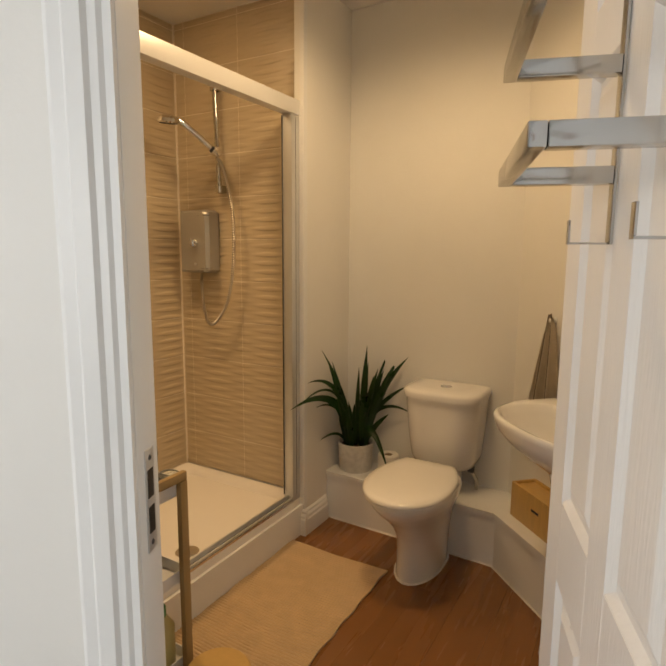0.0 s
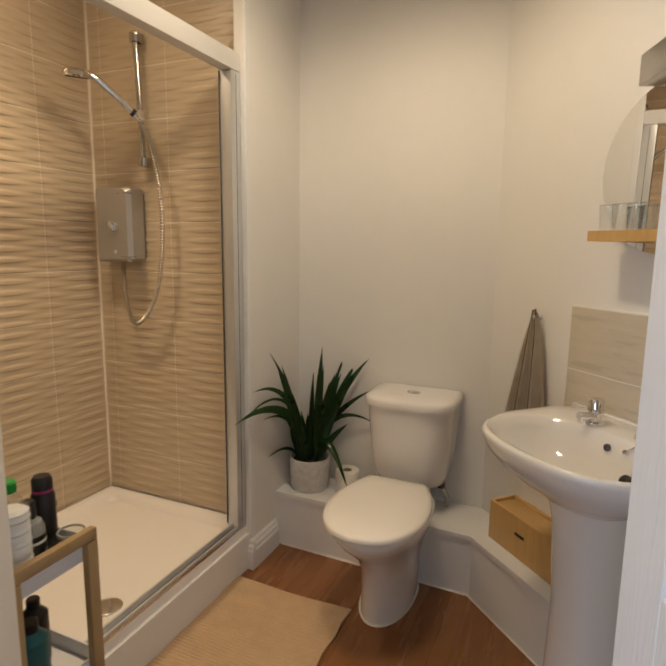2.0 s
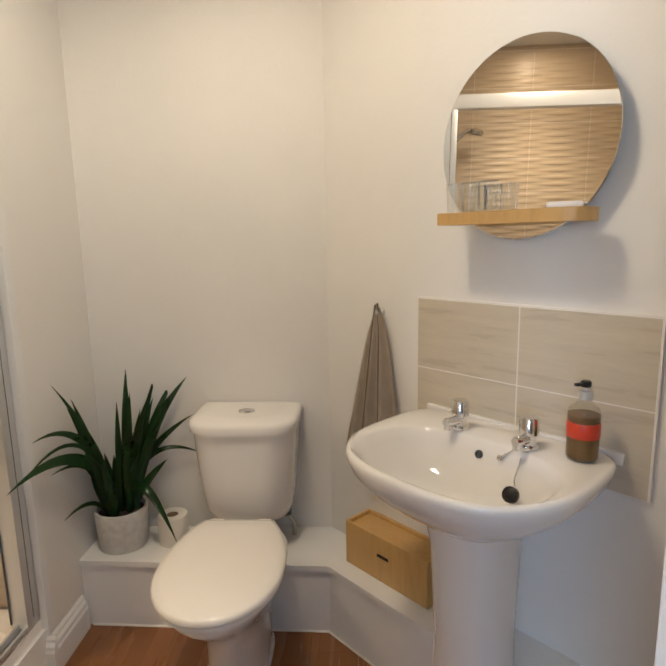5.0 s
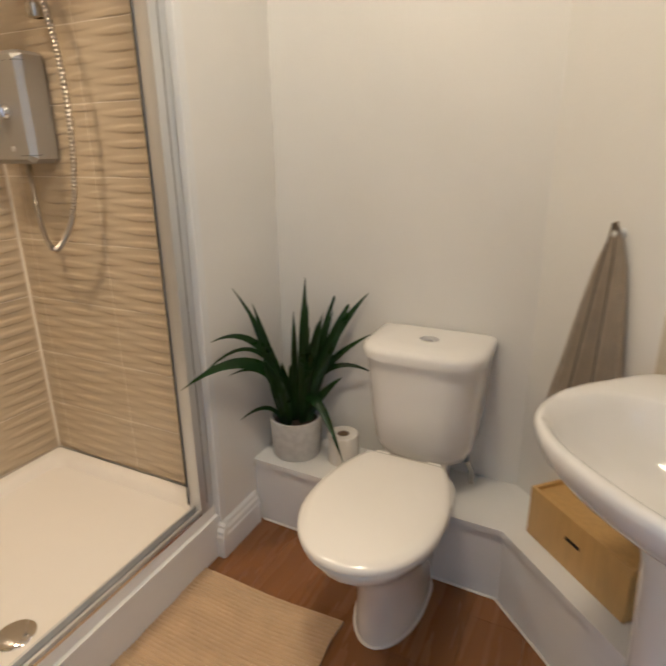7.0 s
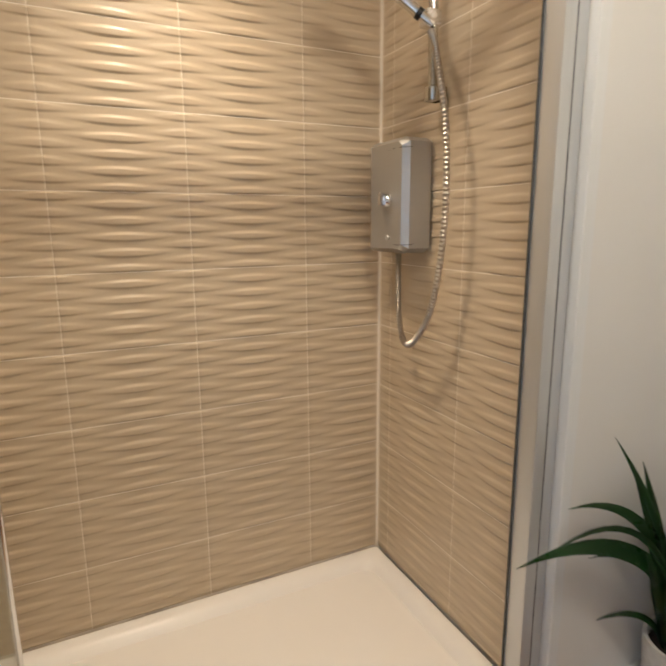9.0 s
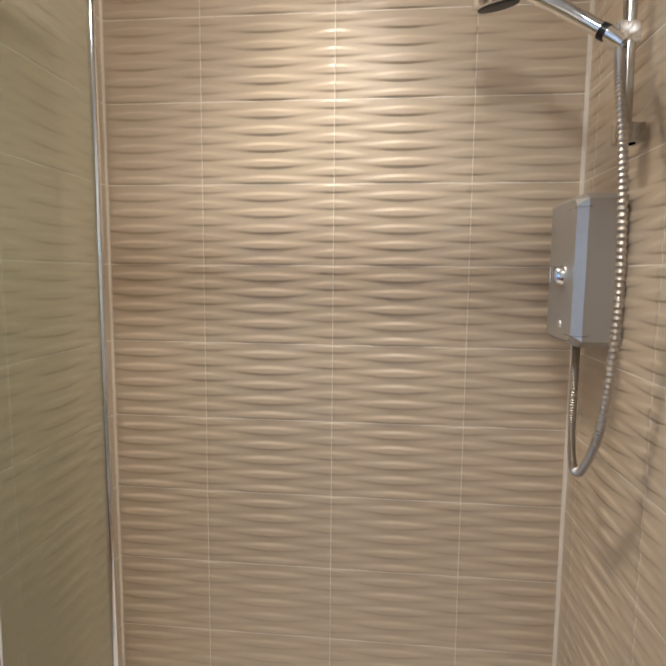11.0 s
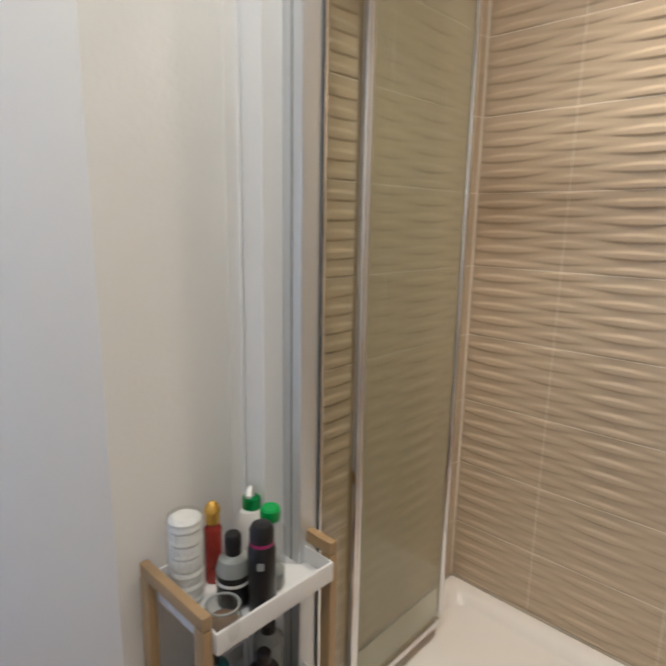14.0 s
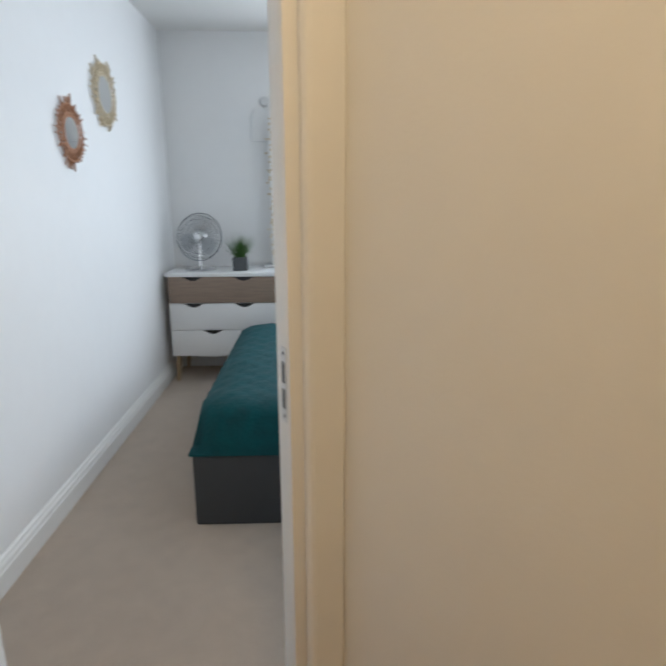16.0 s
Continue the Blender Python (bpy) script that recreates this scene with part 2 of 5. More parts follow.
def thing(name, label, category, group="", at=(0, 0, 0), kind=""):
    e = new(name)
    e.empty_display_size = 0.05
    e.location = at
    return tagged(e, label, category, group, kind)


def structure(name, bm, material, label="", smooth=None):
    return tagged(to_ob(name, bm, material, None, smooth), label, "", "", "structure")


def add_box(bm, x0, x1, y0, y1, z0, z1, bevel=0.0, m=None):
    vs = [bm.verts.new(p) for p in ((x0, y0, z0), (x1, y0, z0), (x1, y1, z0), (x0, y1, z0), (x0, y0, z1), (x1, y0, z1), (x1, y1, z1), (x0, y1, z1))]
    fs = [bm.faces.new([vs[i] for i in f]) for f in CUBE]
    if bevel:
        es = list({e for f in fs for e in f.edges})
        r = bmesh.ops.bevel(bm, geom=es, offset=bevel, segments=2, profile=0.6, affect="EDGES")
        vs = list({v for f in r["faces"] for v in f.verts} | {v for v in vs if v.is_valid})
    if m is not None:
        bmesh.ops.transform(bm, matrix=m, verts=[v for v in vs if v.is_valid])
    return bm


def box(x0, x1, y0, y1, z0, z1, bevel=0.0, m=None):
    return add_box(bmesh.new(), x0, x1, y0, y1, z0, z1, bevel, m)


def add_prism(bm, poly, z0, z1):
    lo = [bm.verts.new((x, y, z0)) for x, y in poly]
    hi = [bm.verts.new((x, y, z1)) for x, y in poly]
    k = len(poly)
    a, b = bm.faces.new(lo[::-1]), bm.faces.new(hi)
    for i in range(k):
        bm.faces.new((lo[i], lo[(i + 1) % k], hi[(i + 1) % k], hi[i]))
    bmesh.ops.triangulate(bm, faces=[a, b])
    return bm


def prism(poly, z0, z1):
    return add_prism(bmesh.new(), poly, z0, z1)


def add_lathe(bm, profile, at=(0, 0, 0), seg=24, sx=1.0, sy=1.0, tilt=None):
    rings = []
    for r, z in profile:
        ring = []
        for i in range(seg):
            a = 2 * math.pi * i / seg
            p = Vector((r * sx * math.cos(a), r * sy * math.sin(a), z))
            if tilt is not None:
                p = tilt @ p
            ring.append(bm.verts.new(p + Vector(at)))
        rings.append(ring)
    for a, b in zip(rings, rings[1:]):
        for i in range(seg):
            bm.faces.new((a[i], a[(i + 1) % seg], b[(i + 1) % seg], b[i]))
    bm.faces.new(rings[0][::-1])
    bm.faces.new(rings[-1])
    return bm


def lathe(profile, at=(0, 0, 0), seg=24, sx=1.0, sy=1.0, tilt=None):
    return add_lathe(bmesh.new(), profile, at, seg, sx, sy, tilt)


def loft(rings, caps=True):
    """Rings of points with equal counts, closed round."""
    bm = bmesh.new()
    vr = [[bm.verts.new(p) for p in ring] for ring in rings]
    k = len(vr[0])
    for a, b in zip(vr, vr[1:]):
        for i in range(k):
            bm.faces.new((a[i], a[(i + 1) % k], b[(i + 1) % k], b[i]))
    if caps:
        bm.faces.new(vr[0][::-1])
        bm.faces.new(vr[-1])
    return bm


def smooth_path(points, steps=8):
    """A Catmull-Rom line through the points."""
    ps = [Vector(p) for p in points]
    ps = [2 * ps[0] - ps[1]] + ps + [2 * ps[-1] - ps[-2]]
    out = []
    for i in range(1, len(ps) - 2):
        a, b, c, d = ps[i - 1:i + 3]
        for k in range(steps):
            t = k / steps
            out.append(0.5 * (2 * b + (c - a) * t + (2 * a - 5 * b + 4 * c - d) * t * t + (3 * b - a - 3 * c + d) * t ** 3))
    out.append(ps[-2])
    return out


def add_tube(bm, path, radius, seg=10, radii=None):
    rings = []
    up = Vector((0.13, 0.31, 0.94))
    for i, p in enumerate(path):
        d = (Vector(path[min(i + 1, len(path) - 1)]) - Vector(path[max(i - 1, 0)])).normalized()
        s = d.cross(up)
        if s.length < 0.05:
            s = d.cross(Vector((1, 0, 0)))
        s.normalize()
        n = s.cross(d)
        r = radii[i] if radii else radius
        rings.append([bm.verts.new(Vector(p) + r * (math.cos(2 * math.pi * k / seg) * s + math.sin(2 * math.pi * k / seg) * n)) for k in range(seg)])
    for a, b in zip(rings, rings[1:]):
        for k in range(seg):
            bm.faces.new((a[k], a[(k + 1) % seg], b[(k + 1) % seg], b[k]))
    bm.faces.new(rings[0][::-1])
    bm.faces.new(rings[-1])
    return bm


def tube(path, radius, seg=10, radii=None):
    return add_tube(bmesh.new(), path, radius, seg, radii)


def extrude_profile(profile, a, b, out, up=(0, 0, 1)):
    """Sweeps a closed profile of (out, up) points from a to b."""
    bm = bmesh.new()
    o, u = Vector(out), Vector(up)
    ends = [[bm.verts.new(Vector(p) + o * x + u * y) for x, y in profile] for p in (a, b)]
    k = len(profile)
    for i in range(k):
        bm.faces.new((ends[0][i], ends[0][(i + 1) % k], ends[1][(i + 1) % k], ends[1][i]))
    bm.faces.new(ends[0][::-1])
    bm.faces.new(ends[1])
    return bm


# ---- plan ----
CEIL = 2.43
XB, YA, YB, XF = -2.0, 2.0, 0.835, -1.235        # shower: back, far side, near side, front
YW = 2.37                                         # wall behind the toilet
TRAY = 0.175
U, D = Vector((0.918, 0.397)), Vector((-0.397, 0.918))   # along and through the doorway
O = Vector((-0.421, 0.366))
OPEN = 0.64


def dw(u, d):
    p = O + U * u + D * d
    return (p.x, p.y)


E, N = Vector((0.70711, -0.70711, 0)), Vector((-0.70711, -0.70711, 0))   # along the basin wall, and out of it
S0 = Vector((0.9925, 0.9925, 0))


def sw(a, b, z=0.0):
    """A place on the basin wall: a along it, b out of it."""
    return S0 + E * a + N * b + Vector((0, 0, z))


SINK = Matrix(((E.x, N.x, 0, S0.x), (E.y, N.y, 0, S0.y), (0, 0, 1, 0), (0, 0, 0, 1)))
DOORM = Matrix(((U.x, D.x, 0, O.x), (U.y, D.y, 0, O.y), (0, 0, 1, 0), (0, 0, 0, 1)))

# ---- structure ----
bed_face = dw(-2.79, 0.035)
structure("wall_corner", prism([dw(-0.028, 0.035), dw(-0.028, 0.087), dw(-0.094, 0.087), (-0.945, 0.800), (-1.195, 0.785), (-1.195, 0.822),
                                (-3.1, 0.822), (-3.1, bed_face[1])], 0, CEIL), M_WALL, "white painted plaster wall beside the doorway")
structure("wall_right_of_door", prism([(0.218, 0.335), (0.58, 0.335), (0.70, 0.335), (0.70, 1.60), (0.50, 1.485), (0.50, 0.425), (0.218, 0.425)], 0, CEIL),
          M_WALL, "white painted plaster wall behind the open door")
structure("wall_over_door", prism([dw(-0.028, 0.035), (0.218, 0.335), (0.218, 0.425), dw(-0.028, 0.087)], 2.03, CEIL), M_WALL, "white painted wall above the doorway")
structure("wall_basin", prism([(-0.385, YW), (0.50, 1.485), (0.70, 1.60), (0.70, 2.6), (-0.385, 2.6)], 0, CEIL), M_WALL, "white painted wall behind the basin")
structure("wall_toilet", prism([(-1.215, YW), (-0.385, YW), (-0.385, 2.6), (-1.215, 2.6)], 0, CEIL), M_WALL, "white painted wall behind the toilet")
structure("wall_pier", prism([(-1.215, 1.957), (-1.215, 2.6), (-2.25, 2.6), (-2.25, 2.013), (-1.262, 2.013), (-1.262, 1.957)], 0, CEIL), M_WALL, "white painted wall end beside the shower")
structure("wall_shower_back", box(-2.2, -2.00712, 0.822, 2.013, 0, CEIL), M_GROUT, "tiled back wall of the shower")
structure("wall_bedroom_side", box(0.58, 0.72, -3.0, 0.84, 0, CEIL), M_BEDWALL, "pale bedroom wall")
wb = bmesh.new()
rings = [[wb.verts.new((x, y, z)) for x, z in ((xa, za), (xb, za), (xb, zb), (xa, zb))]
         for xa, xb, za, zb, y in ((-3.1, 0.58, 0, CEIL, -2.86), (-2.55, -0.85, 0.82, 2.12, -2.86), (-2.55, -0.85, 0.82, 2.12, -3.0), (-3.1, 0.58, 0, CEIL, -3.0))]
for k in range(4):
    for i in range(4):
        a, b, j = rings[k], rings[(k + 1) % 4], (i + 1) % 4
        wb.faces.new((a[i], a[j], b[j], b[i]))
bmesh.ops.recalc_face_normals(wb, faces=wb.faces)
structure("wall_bedroom_far", wb, M_BEDWALL, "pale bedroom wall with a window behind the chest of drawers")
structure("wall_bedroom_end", box(-3.1, -2.96, -2.86, -0.30, 0, CEIL), M_BEDWALL, "pale bedroom wall")
structure("ceiling", box(-2.3, 0.75, -0.2, 2.6, CEIL, CEIL + 0.1), M_CEIL, "white painted ceiling")
structure("ceiling_shower", box(-2.02, -1.20, 0.80, 2.02, 2.395, 2.428), M_CEIL, "white ceiling panel over the shower")
structure("ceiling_bedroom", box(-3.1, 0.75, -3.0, -0.2, CEIL, CEIL + 0.1), M_CEIL, "white bedroom ceiling")
structure("ground", box(-60, 60, -60, 60, -0.6, -0.5), M_CARPET, "ground outside")

win = thing("window_1", "white framed bedroom window with clear panes", "window", kind="structure")
for x in (-2.55, -1.725, -0.90):
    part("window_frame", box(x, x + 0.05, -2.96, -2.91, 0.82, 2.12, 0.004), M_GLOSS, win)
for z in (0.82, 2.07):
    part("window_frame", box(-2.50, -0.90, -2.955, -2.915, z, z + 0.05, 0.004), M_GLOSS, win)
for x in (-2.499, -1.674):
    pane = part("pane", box(x, x + 0.773, -2.940, -2.934, 0.87, 2.07), M_PANE, win)
    pane.visible_shadow = False

# floors
structure("floor_screed", box(-2.2, 0.70, 0.25, 2.6, -0.14, -0.012), M_GROUT, "screed under the bathroom floor")
carpet = bmesh.new()
add_prism(carpet, [(-3.1, -2.86), (0.58, -2.86), (0.58, 0.38), (0.28, 0.38), dw(-0.1, 0.045), (-3.1, bed_face[1] + 0.05)], -0.14, 0.0)
structure("floor_bedroom", carpet, M_CARPET, "beige cut-pile carpet")
structure("threshold", prism([dw(0.001, 0.036), (0.189, 0.352), (0.189, 0.392), dw(0.001, 0.072)], -0.01, 0.005), M_ALU, "metal threshold strip")

# skirtings
SKIRT = [(0, 0), (0.020, 0), (0.020, 0.075), (0.016, 0.082), (0.016, 0.094), (0.009, 0.104), (0.009, 0.112), (0.003, 0.120), (0, 0.120)]
structure("baseboard_pier", extrude_profile(SKIRT, (-1.2145, 1.957, 0), (-1.2145, 2.145, 0), (1, 0, 0)), M_GLOSS, "white moulded skirting")
structure("baseboard_pier_end", extrude_profile(SKIRT, (-1.235, 1.957, 0), (-1.1946, 1.957, 0), (0, -1, 0)), M_GLOSS, "white moulded skirting end")
structure("baseboard_bedroom", extrude_profile(SKIRT, (0.5795, -2.86, 0), (0.5795, 0.60, 0), (-1, 0, 0)), M_GLOSS, "white moulded bedroom skirting")
structure("baseboard_bedroom_far", extrude_profile(SKIRT, (-3.0, -2.8595, 0), (0.56, -2.8595, 0), (0, 1, 0)), M_GLOSS, "white moulded bedroom skirting")
structure("baseboard_corner", extrude_profile(SKIRT, (*dw(-0.10, 0.0875), 0), (-0.945, 0.8005, 0), (0.707, 0.707, 0)), M_GLOSS, "white moulded skirting")
structure("baseboard_niche", extrude_profile(SKIRT, (-0.96, 0.800, 0), (-1.19, 0.786, 0), (0, 1, 0)), M_GLOSS, "white moulded skirting")

# door lining with stops, and architraves both sides
fr = thing("door_frame", "white gloss door lining with a latch keep", "door frame", at=(O.x, O.y, 0), kind="structure")
LOC = Matrix.Translation((-O.x, -O.y, 0)) @ DOORM
OFF = Matrix.Translation((-O.x, -O.y, 0))
part("jamb", box(-0.028, 0, 0.034, 0.090, 0, 2.03, 0.0015, LOC), M_GLOSS, fr)
part("jamb", box(0.190, 0.218, 0.332, 0.428, 0, 2.03, 0.0015, OFF), M_GLOSS, fr)
part("head", prism([dw(0, 0.034), (0.190, 0.332), (0.190, 0.428), dw(0, 0.090)], 2.0, 2.03), M_GLOSS, fr, smooth=None, matrix=OFF)
part("door_stop", box(0.178, 0.1895, 0.332, 0.378, 0, 1.999, 0.0015, OFF), M_GLOSS, fr)
keep = part("latch_keep", box(-0.001, 0.0015, 0.052, 0.076, 0.917, 1.055, 0.0005, LOC), M_ALU, fr, "steel latch keep with two slots")
# black plates laid on the keep paint the shade within its two openings
for z0, z1 in ((0.942, 0.978), (0.990, 1.028)):
    part("slot", box(0.0012, 0.0022, 0.056, 0.071, z0, z1, 0, LOC), M_BLACK, keep)
for z in (0.928, 1.043):
    part("screw", lathe([(0.004, 0), (0.003, 0.001)], seg=10, tilt=Matrix.Rotation(radians(90), 3, "Y"), at=(0, 0, 0)), M_DGREY, keep,
         matrix=LOC @ Matrix.Translation((0.0014, 0.064, z)))
ARCH = [(0, 0), (0.062, 0), (0.062, 0.008), (0.056, 0.013), (0.044, 0.013), (0.040, 0.017), (0.024, 0.017), (0.020, 0.012), (0.012, 0.012), (0.008, 0.008), (0, 0.008)]


def architrave(name, at, along, out, top, wide=1.0):
    return structure(name, extrude_profile([(x * wide, y) for x, y in ARCH], Vector((*at, 0)), Vector((*at, top)), Vector((*along, 0)), Vector((*out, 0))), M_GLOSS, "white moulded architrave")


structure("architrave_inside_left", extrude_profile([(0, 0), (0.076, 0), (0.076, 0.010), (0.070, 0.016), (0.014, 0.018), (0.006, 0.016), (0, 0.010)],
          Vector((*dw(-0.024, 0.0905), 0)), Vector((*dw(-0.024, 0.0905), 2.10)), Vector((-U.x, -U.y, 0)), Vector((D.x, D.y, 0))), M_GLOSS, "white rounded architrave")
architrave("architrave_outside_left", dw(-0.001, 0.0335), -U, -D, 2.10, 1.28)
architrave("architrave_inside_right", (0.214, 0.4285), (1, 0), (0, 1), 2.10)
architrave("architrave_outside_right", (0.214, 0.3315), (1, 0), (0, -1), 2.10)

# boxing ledge behind the toilet and under the basin
LEDGE = 0.242
structure("boxing_front", prism([(-1.214, 2.160), (-0.385, 2.138), (0.16, 1.595), (0.30, 1.685), (-0.385, YW), (-1.214, YW)], 0, LEDGE - 0.018), M_GLOSS,
          "white boxed-in pipe ledge")
structure("boxing_top", prism([(-1.214, 2.150), (-0.388, 2.128), (0.158, 1.583), (0.305, 1.68), (-0.385, YW - 0.001), (-1.214, YW - 0.001)], LEDGE - 0.018, LEDGE), M_GLOSS,
          "white ledge board over the boxing")
sealant = bmesh.new()
add_tube(sealant, [(-1.19, 2.157, 0.001), (-0.39, 2.135, 0.001), (0.155, 1.592, 0.001)], 0.004, 6)
structure("sealant", sealant, M_ACRYL, "white sealant line along the floor")

# shower tray
tray = thing("shower_tray", "white acrylic shower tray with a raised rim", "shower tray", at=(-1.62, 1.42, 0))
TL = Matrix.Translation((1.62, -1.42, 0))


def rrect(x0, x1, y0, y1, r, z, k=5):
    out = []
    for cx, cy, a0 in ((x1 - r, y1 - r, 0), (x0 + r, y1 - r, 90), (x0 + r, y0 + r, 180), (x1 - r, y0 + r, 270)):
        for i in range(k):
            a = radians(a0 + 90 * i / (k - 1))
            out.append((cx + r * math.cos(a), cy + r * math.sin(a), z))
    return out


x0, x1, y0, y1 = -2.0, XF + 0.0, YB + 0.0, YA
part("tray_body", loft([rrect(x0, x1, y0, y1, 0.008, 0.0), rrect(x0, x1, y0, y1, 0.008, TRAY - 0.008), rrect(x0 + 0.003, x1 - 0.003, y0 + 0.003, y1 - 0.003, 0.01, TRAY),
                        rrect(x0 + 0.028, x1 - 0.045, y0 + 0.03, y1 - 0.03, 0.03, TRAY), rrect(x0 + 0.045, x1 - 0.06, y0 + 0.045, y1 - 0.045, 0.05, TRAY - 0.012),
                        rrect(x0 + 0.06, x1 - 0.075, y0 + 0.06, y1 - 0.06, 0.05, TRAY - 0.030), rrect(x0 + 0.2, x1 - 0.2, y0 + 0.2, y1 - 0.2, 0.05, TRAY - 0.034)]),
     M_ACRYL, tray, matrix=TL)
waste = part("waste", lathe([(0.046, 0), (0.046, 0.003), (0.040, 0.007), (0.012, 0.009), (0.004, 0.009)], (-1.385, 1.385, TRAY - 0.031), 28), M_CHROME, tray, "chrome waste cover", matrix=TL)
structure("tray_plinth", box(-1.2345, -1.222, 0.86, 1.956, 0, TRAY - 0.030, 0.001), M_GLOSS, "white plinth under the shower door")

# shower enclosure
enc = thing("shower_enclosure", "silver framed shower enclosure with its folding glass door open", "shower enclosure", at=(-1.26, 1.42, 0))
EL = Matrix.Translation((1.26, -1.42, 0))
part("top_rail", box(-1.282, -1.232, 0.892, 1.955, 1.872, 1.935, 0.006), M_RAILW, enc, matrix=EL)
part("bottom_track", box(-1.285, -1.236, 0.94, 1.900, TRAY + 0.001, TRAY + 0.012, 0.002), M_CHROME, enc, "chrome bottom track", matrix=EL)
part("track_lip", box(-1.268, -1.260, 0.94, 1.900, TRAY + 0.012, TRAY + 0.030, 0.002), M_ALU, enc, matrix=EL)
part("track_lip", box(-1.246, -1.238, 0.94, 1.900, TRAY + 0.012, TRAY + 0.022, 0.002), M_ALU, enc, matrix=EL)
for y0, y1 in ((1.897, 1.955), (0.892, 0.940)):
    post = part("post", box(-1.285, -1.236, y0, y1, TRAY + 0.001, 1.872, 0.004), M_ALU, enc, matrix=EL)
    yi = y0 - 0.004 if y0 > 1.5 else y1
    part("seal", box(-1.2848, -1.2815, yi, yi + 0.004, TRAY + 0.03, 1.870, 0), M_DGREY, post, matrix=EL)
    # dark strip on the flat face paints the shade of a fine groove
    part("groove_shade", box(-1.2365, -1.2352, (y0 + y1) / 2 - 0.001, (y0 + y1) / 2 + 0.001, TRAY + 0.03, 1.86, 0), M_DGREY, post, matrix=EL)
    part("chrome_strip", box(-1.292, -1.284, y0 + 0.004, y1 - 0.004, TRAY + 0.03, 1.87, 0.002), M_CHROME, post, matrix=EL)
leaf1 = part("door_panel", box(-1.392, -1.300, 0.922, 0.927, TRAY + 0.035, 1.885), M_SCREEN_CLEAR, enc, "clear glass folding panel", smooth=None, matrix=EL)
part("stile", box(-1.302, -1.288, 0.915, 0.934, TRAY + 0.03, 1.90, 0.004), M_CHROME, leaf1, matrix=EL)
leaf2 = part("door_panel", box(-1.765, -1.412, 0.932, 0.937, TRAY + 0.035, 1.90), M_SCREEN, enc, "clear glass folding panel", smooth=None, matrix=EL)
for xa, ya, w in ((-1.417, 0.918, 0.015), (-1.4015, 0.921, 0.013)):
    part("stile", loft([rrect(xa, xa + w, ya, ya + 0.026, w * 0.48, z) for z in (TRAY + 0.03, 1.905)]), M_CHROME, leaf2, smooth=50, matrix=EL)
part("stile", loft([rrect(-1.781, -1.763, 0.926, 0.944, 0.0085, z) for z in (TRAY + 0.05, 1.93)]), M_CHROME, leaf2, smooth=50, matrix=EL)
part("end_cap", box(-1.783, -1.761, 0.925, 0.945, 1.9305, 1.945, 0.004), M_ALU, leaf2, matrix=EL)
part("panel_rail", box(-1.765, -1.300, 0.926, 0.943, 1.897, 1.925, 0.004), M_CHROME, leaf2, matrix=EL)
part("panel_rail", box(-1.765, -1.300, 0.926, 0.943, TRAY + 0.02, TRAY + 0.036, 0.003), M_CHROME, leaf2, matrix=EL)
structure("trim_left", box(-1.262, -1.192, 0.8285, 0.891, TRAY + 0.002, 2.395, 0.003), M_GLOSS, "white trim strip beside the shower")
structure("trim_left_edge", box(-1.190, -1.184, 0.826, 0.838, 0, 2.395, 0.002), M_GLOSS, "white trim bead")
structure("trim_right", box(-1.236, -1.2145, 1.9555, 1.985, 0.12, CEIL, 0.003), M_GLOSS, "white trim strip beside the shower")

# shower controls on the far side wall
sh = thing("electric_shower", "silver electric shower unit with chrome riser rail", "shower", at=(-1.75, 1.99, 1.2))
SL = Matrix.Translation((1.75, -1.99, -1.2))


def casing():
    rings = []
    for y, inset in ((1.996, 0.0), (1.93, 0.0), (1.912, 0.012)):
        rings.append([(x, y, z) for x, _, z in [(-1.915 + inset, 0, 1.205 + inset), (-1.756 - inset * 0.4, 0, 1.205 + inset), (-1.734 - inset, 0, 1.218 + inset), (-1.734 - inset, 0, 1.492 - inset), (-1.756 - inset * 0.4, 0, 1.504 - inset), (-1.915 + inset, 0, 1.504 - inset)]])
    return loft(rings)


body = part("casing", casing(), M_HEATER, sh, "satin silver casing", smooth=25, matrix=SL)
part("dial", lathe([(0.022, 0), (0.022, 0.006), (0.016, 0.016), (0.006, 0.018)], seg=20, tilt=Matrix.Rotation(radians(90), 3, "X"), at=(-1.812, 1.913, 1.346)), M_CHROME, body, "chrome control knob", matrix=SL)
part("dial_grip", box(-1.818, -1.806, 1.884, 1.898, 1.331, 1.366, 0.003), M_CHROME, body, matrix=SL)
part("button", lathe([(0.008, 0), (0.007, 0.004)], seg=14, tilt=Matrix.Rotation(radians(90), 3, "X"), at=(-1.812, 1.913, 1.246)), M_ALU, body, matrix=SL)
part("riser_rail", tube([(-1.700, 1.970, 1.60), (-1.718, 1.970, 2.06)], 0.0115, 14), M_RACK, sh, "chrome riser rail", matrix=SL)
for z, x in ((1.598, -1.700), (2.058, -1.718)):
    part("bracket", add_box(lathe([(0.02, 0), (0.021, 0.002), (0.021, 0.032), (0.018, 0.035)], (x, 1.970, z - 0.017), 18), x - 0.020, x + 0.020, 1.972, 1.999, z - 0.017, z + 0.017, 0.004), M_RACK, sh, matrix=SL)
part("slider", box(-1.732, -1.695, 1.944, 1.988, 1.752, 1.792, 0.006), M_CHROME, sh, "chrome handset holder", matrix=SL)
SH = SL @ Matrix.Translation((0.037, 0.008, 0.020))
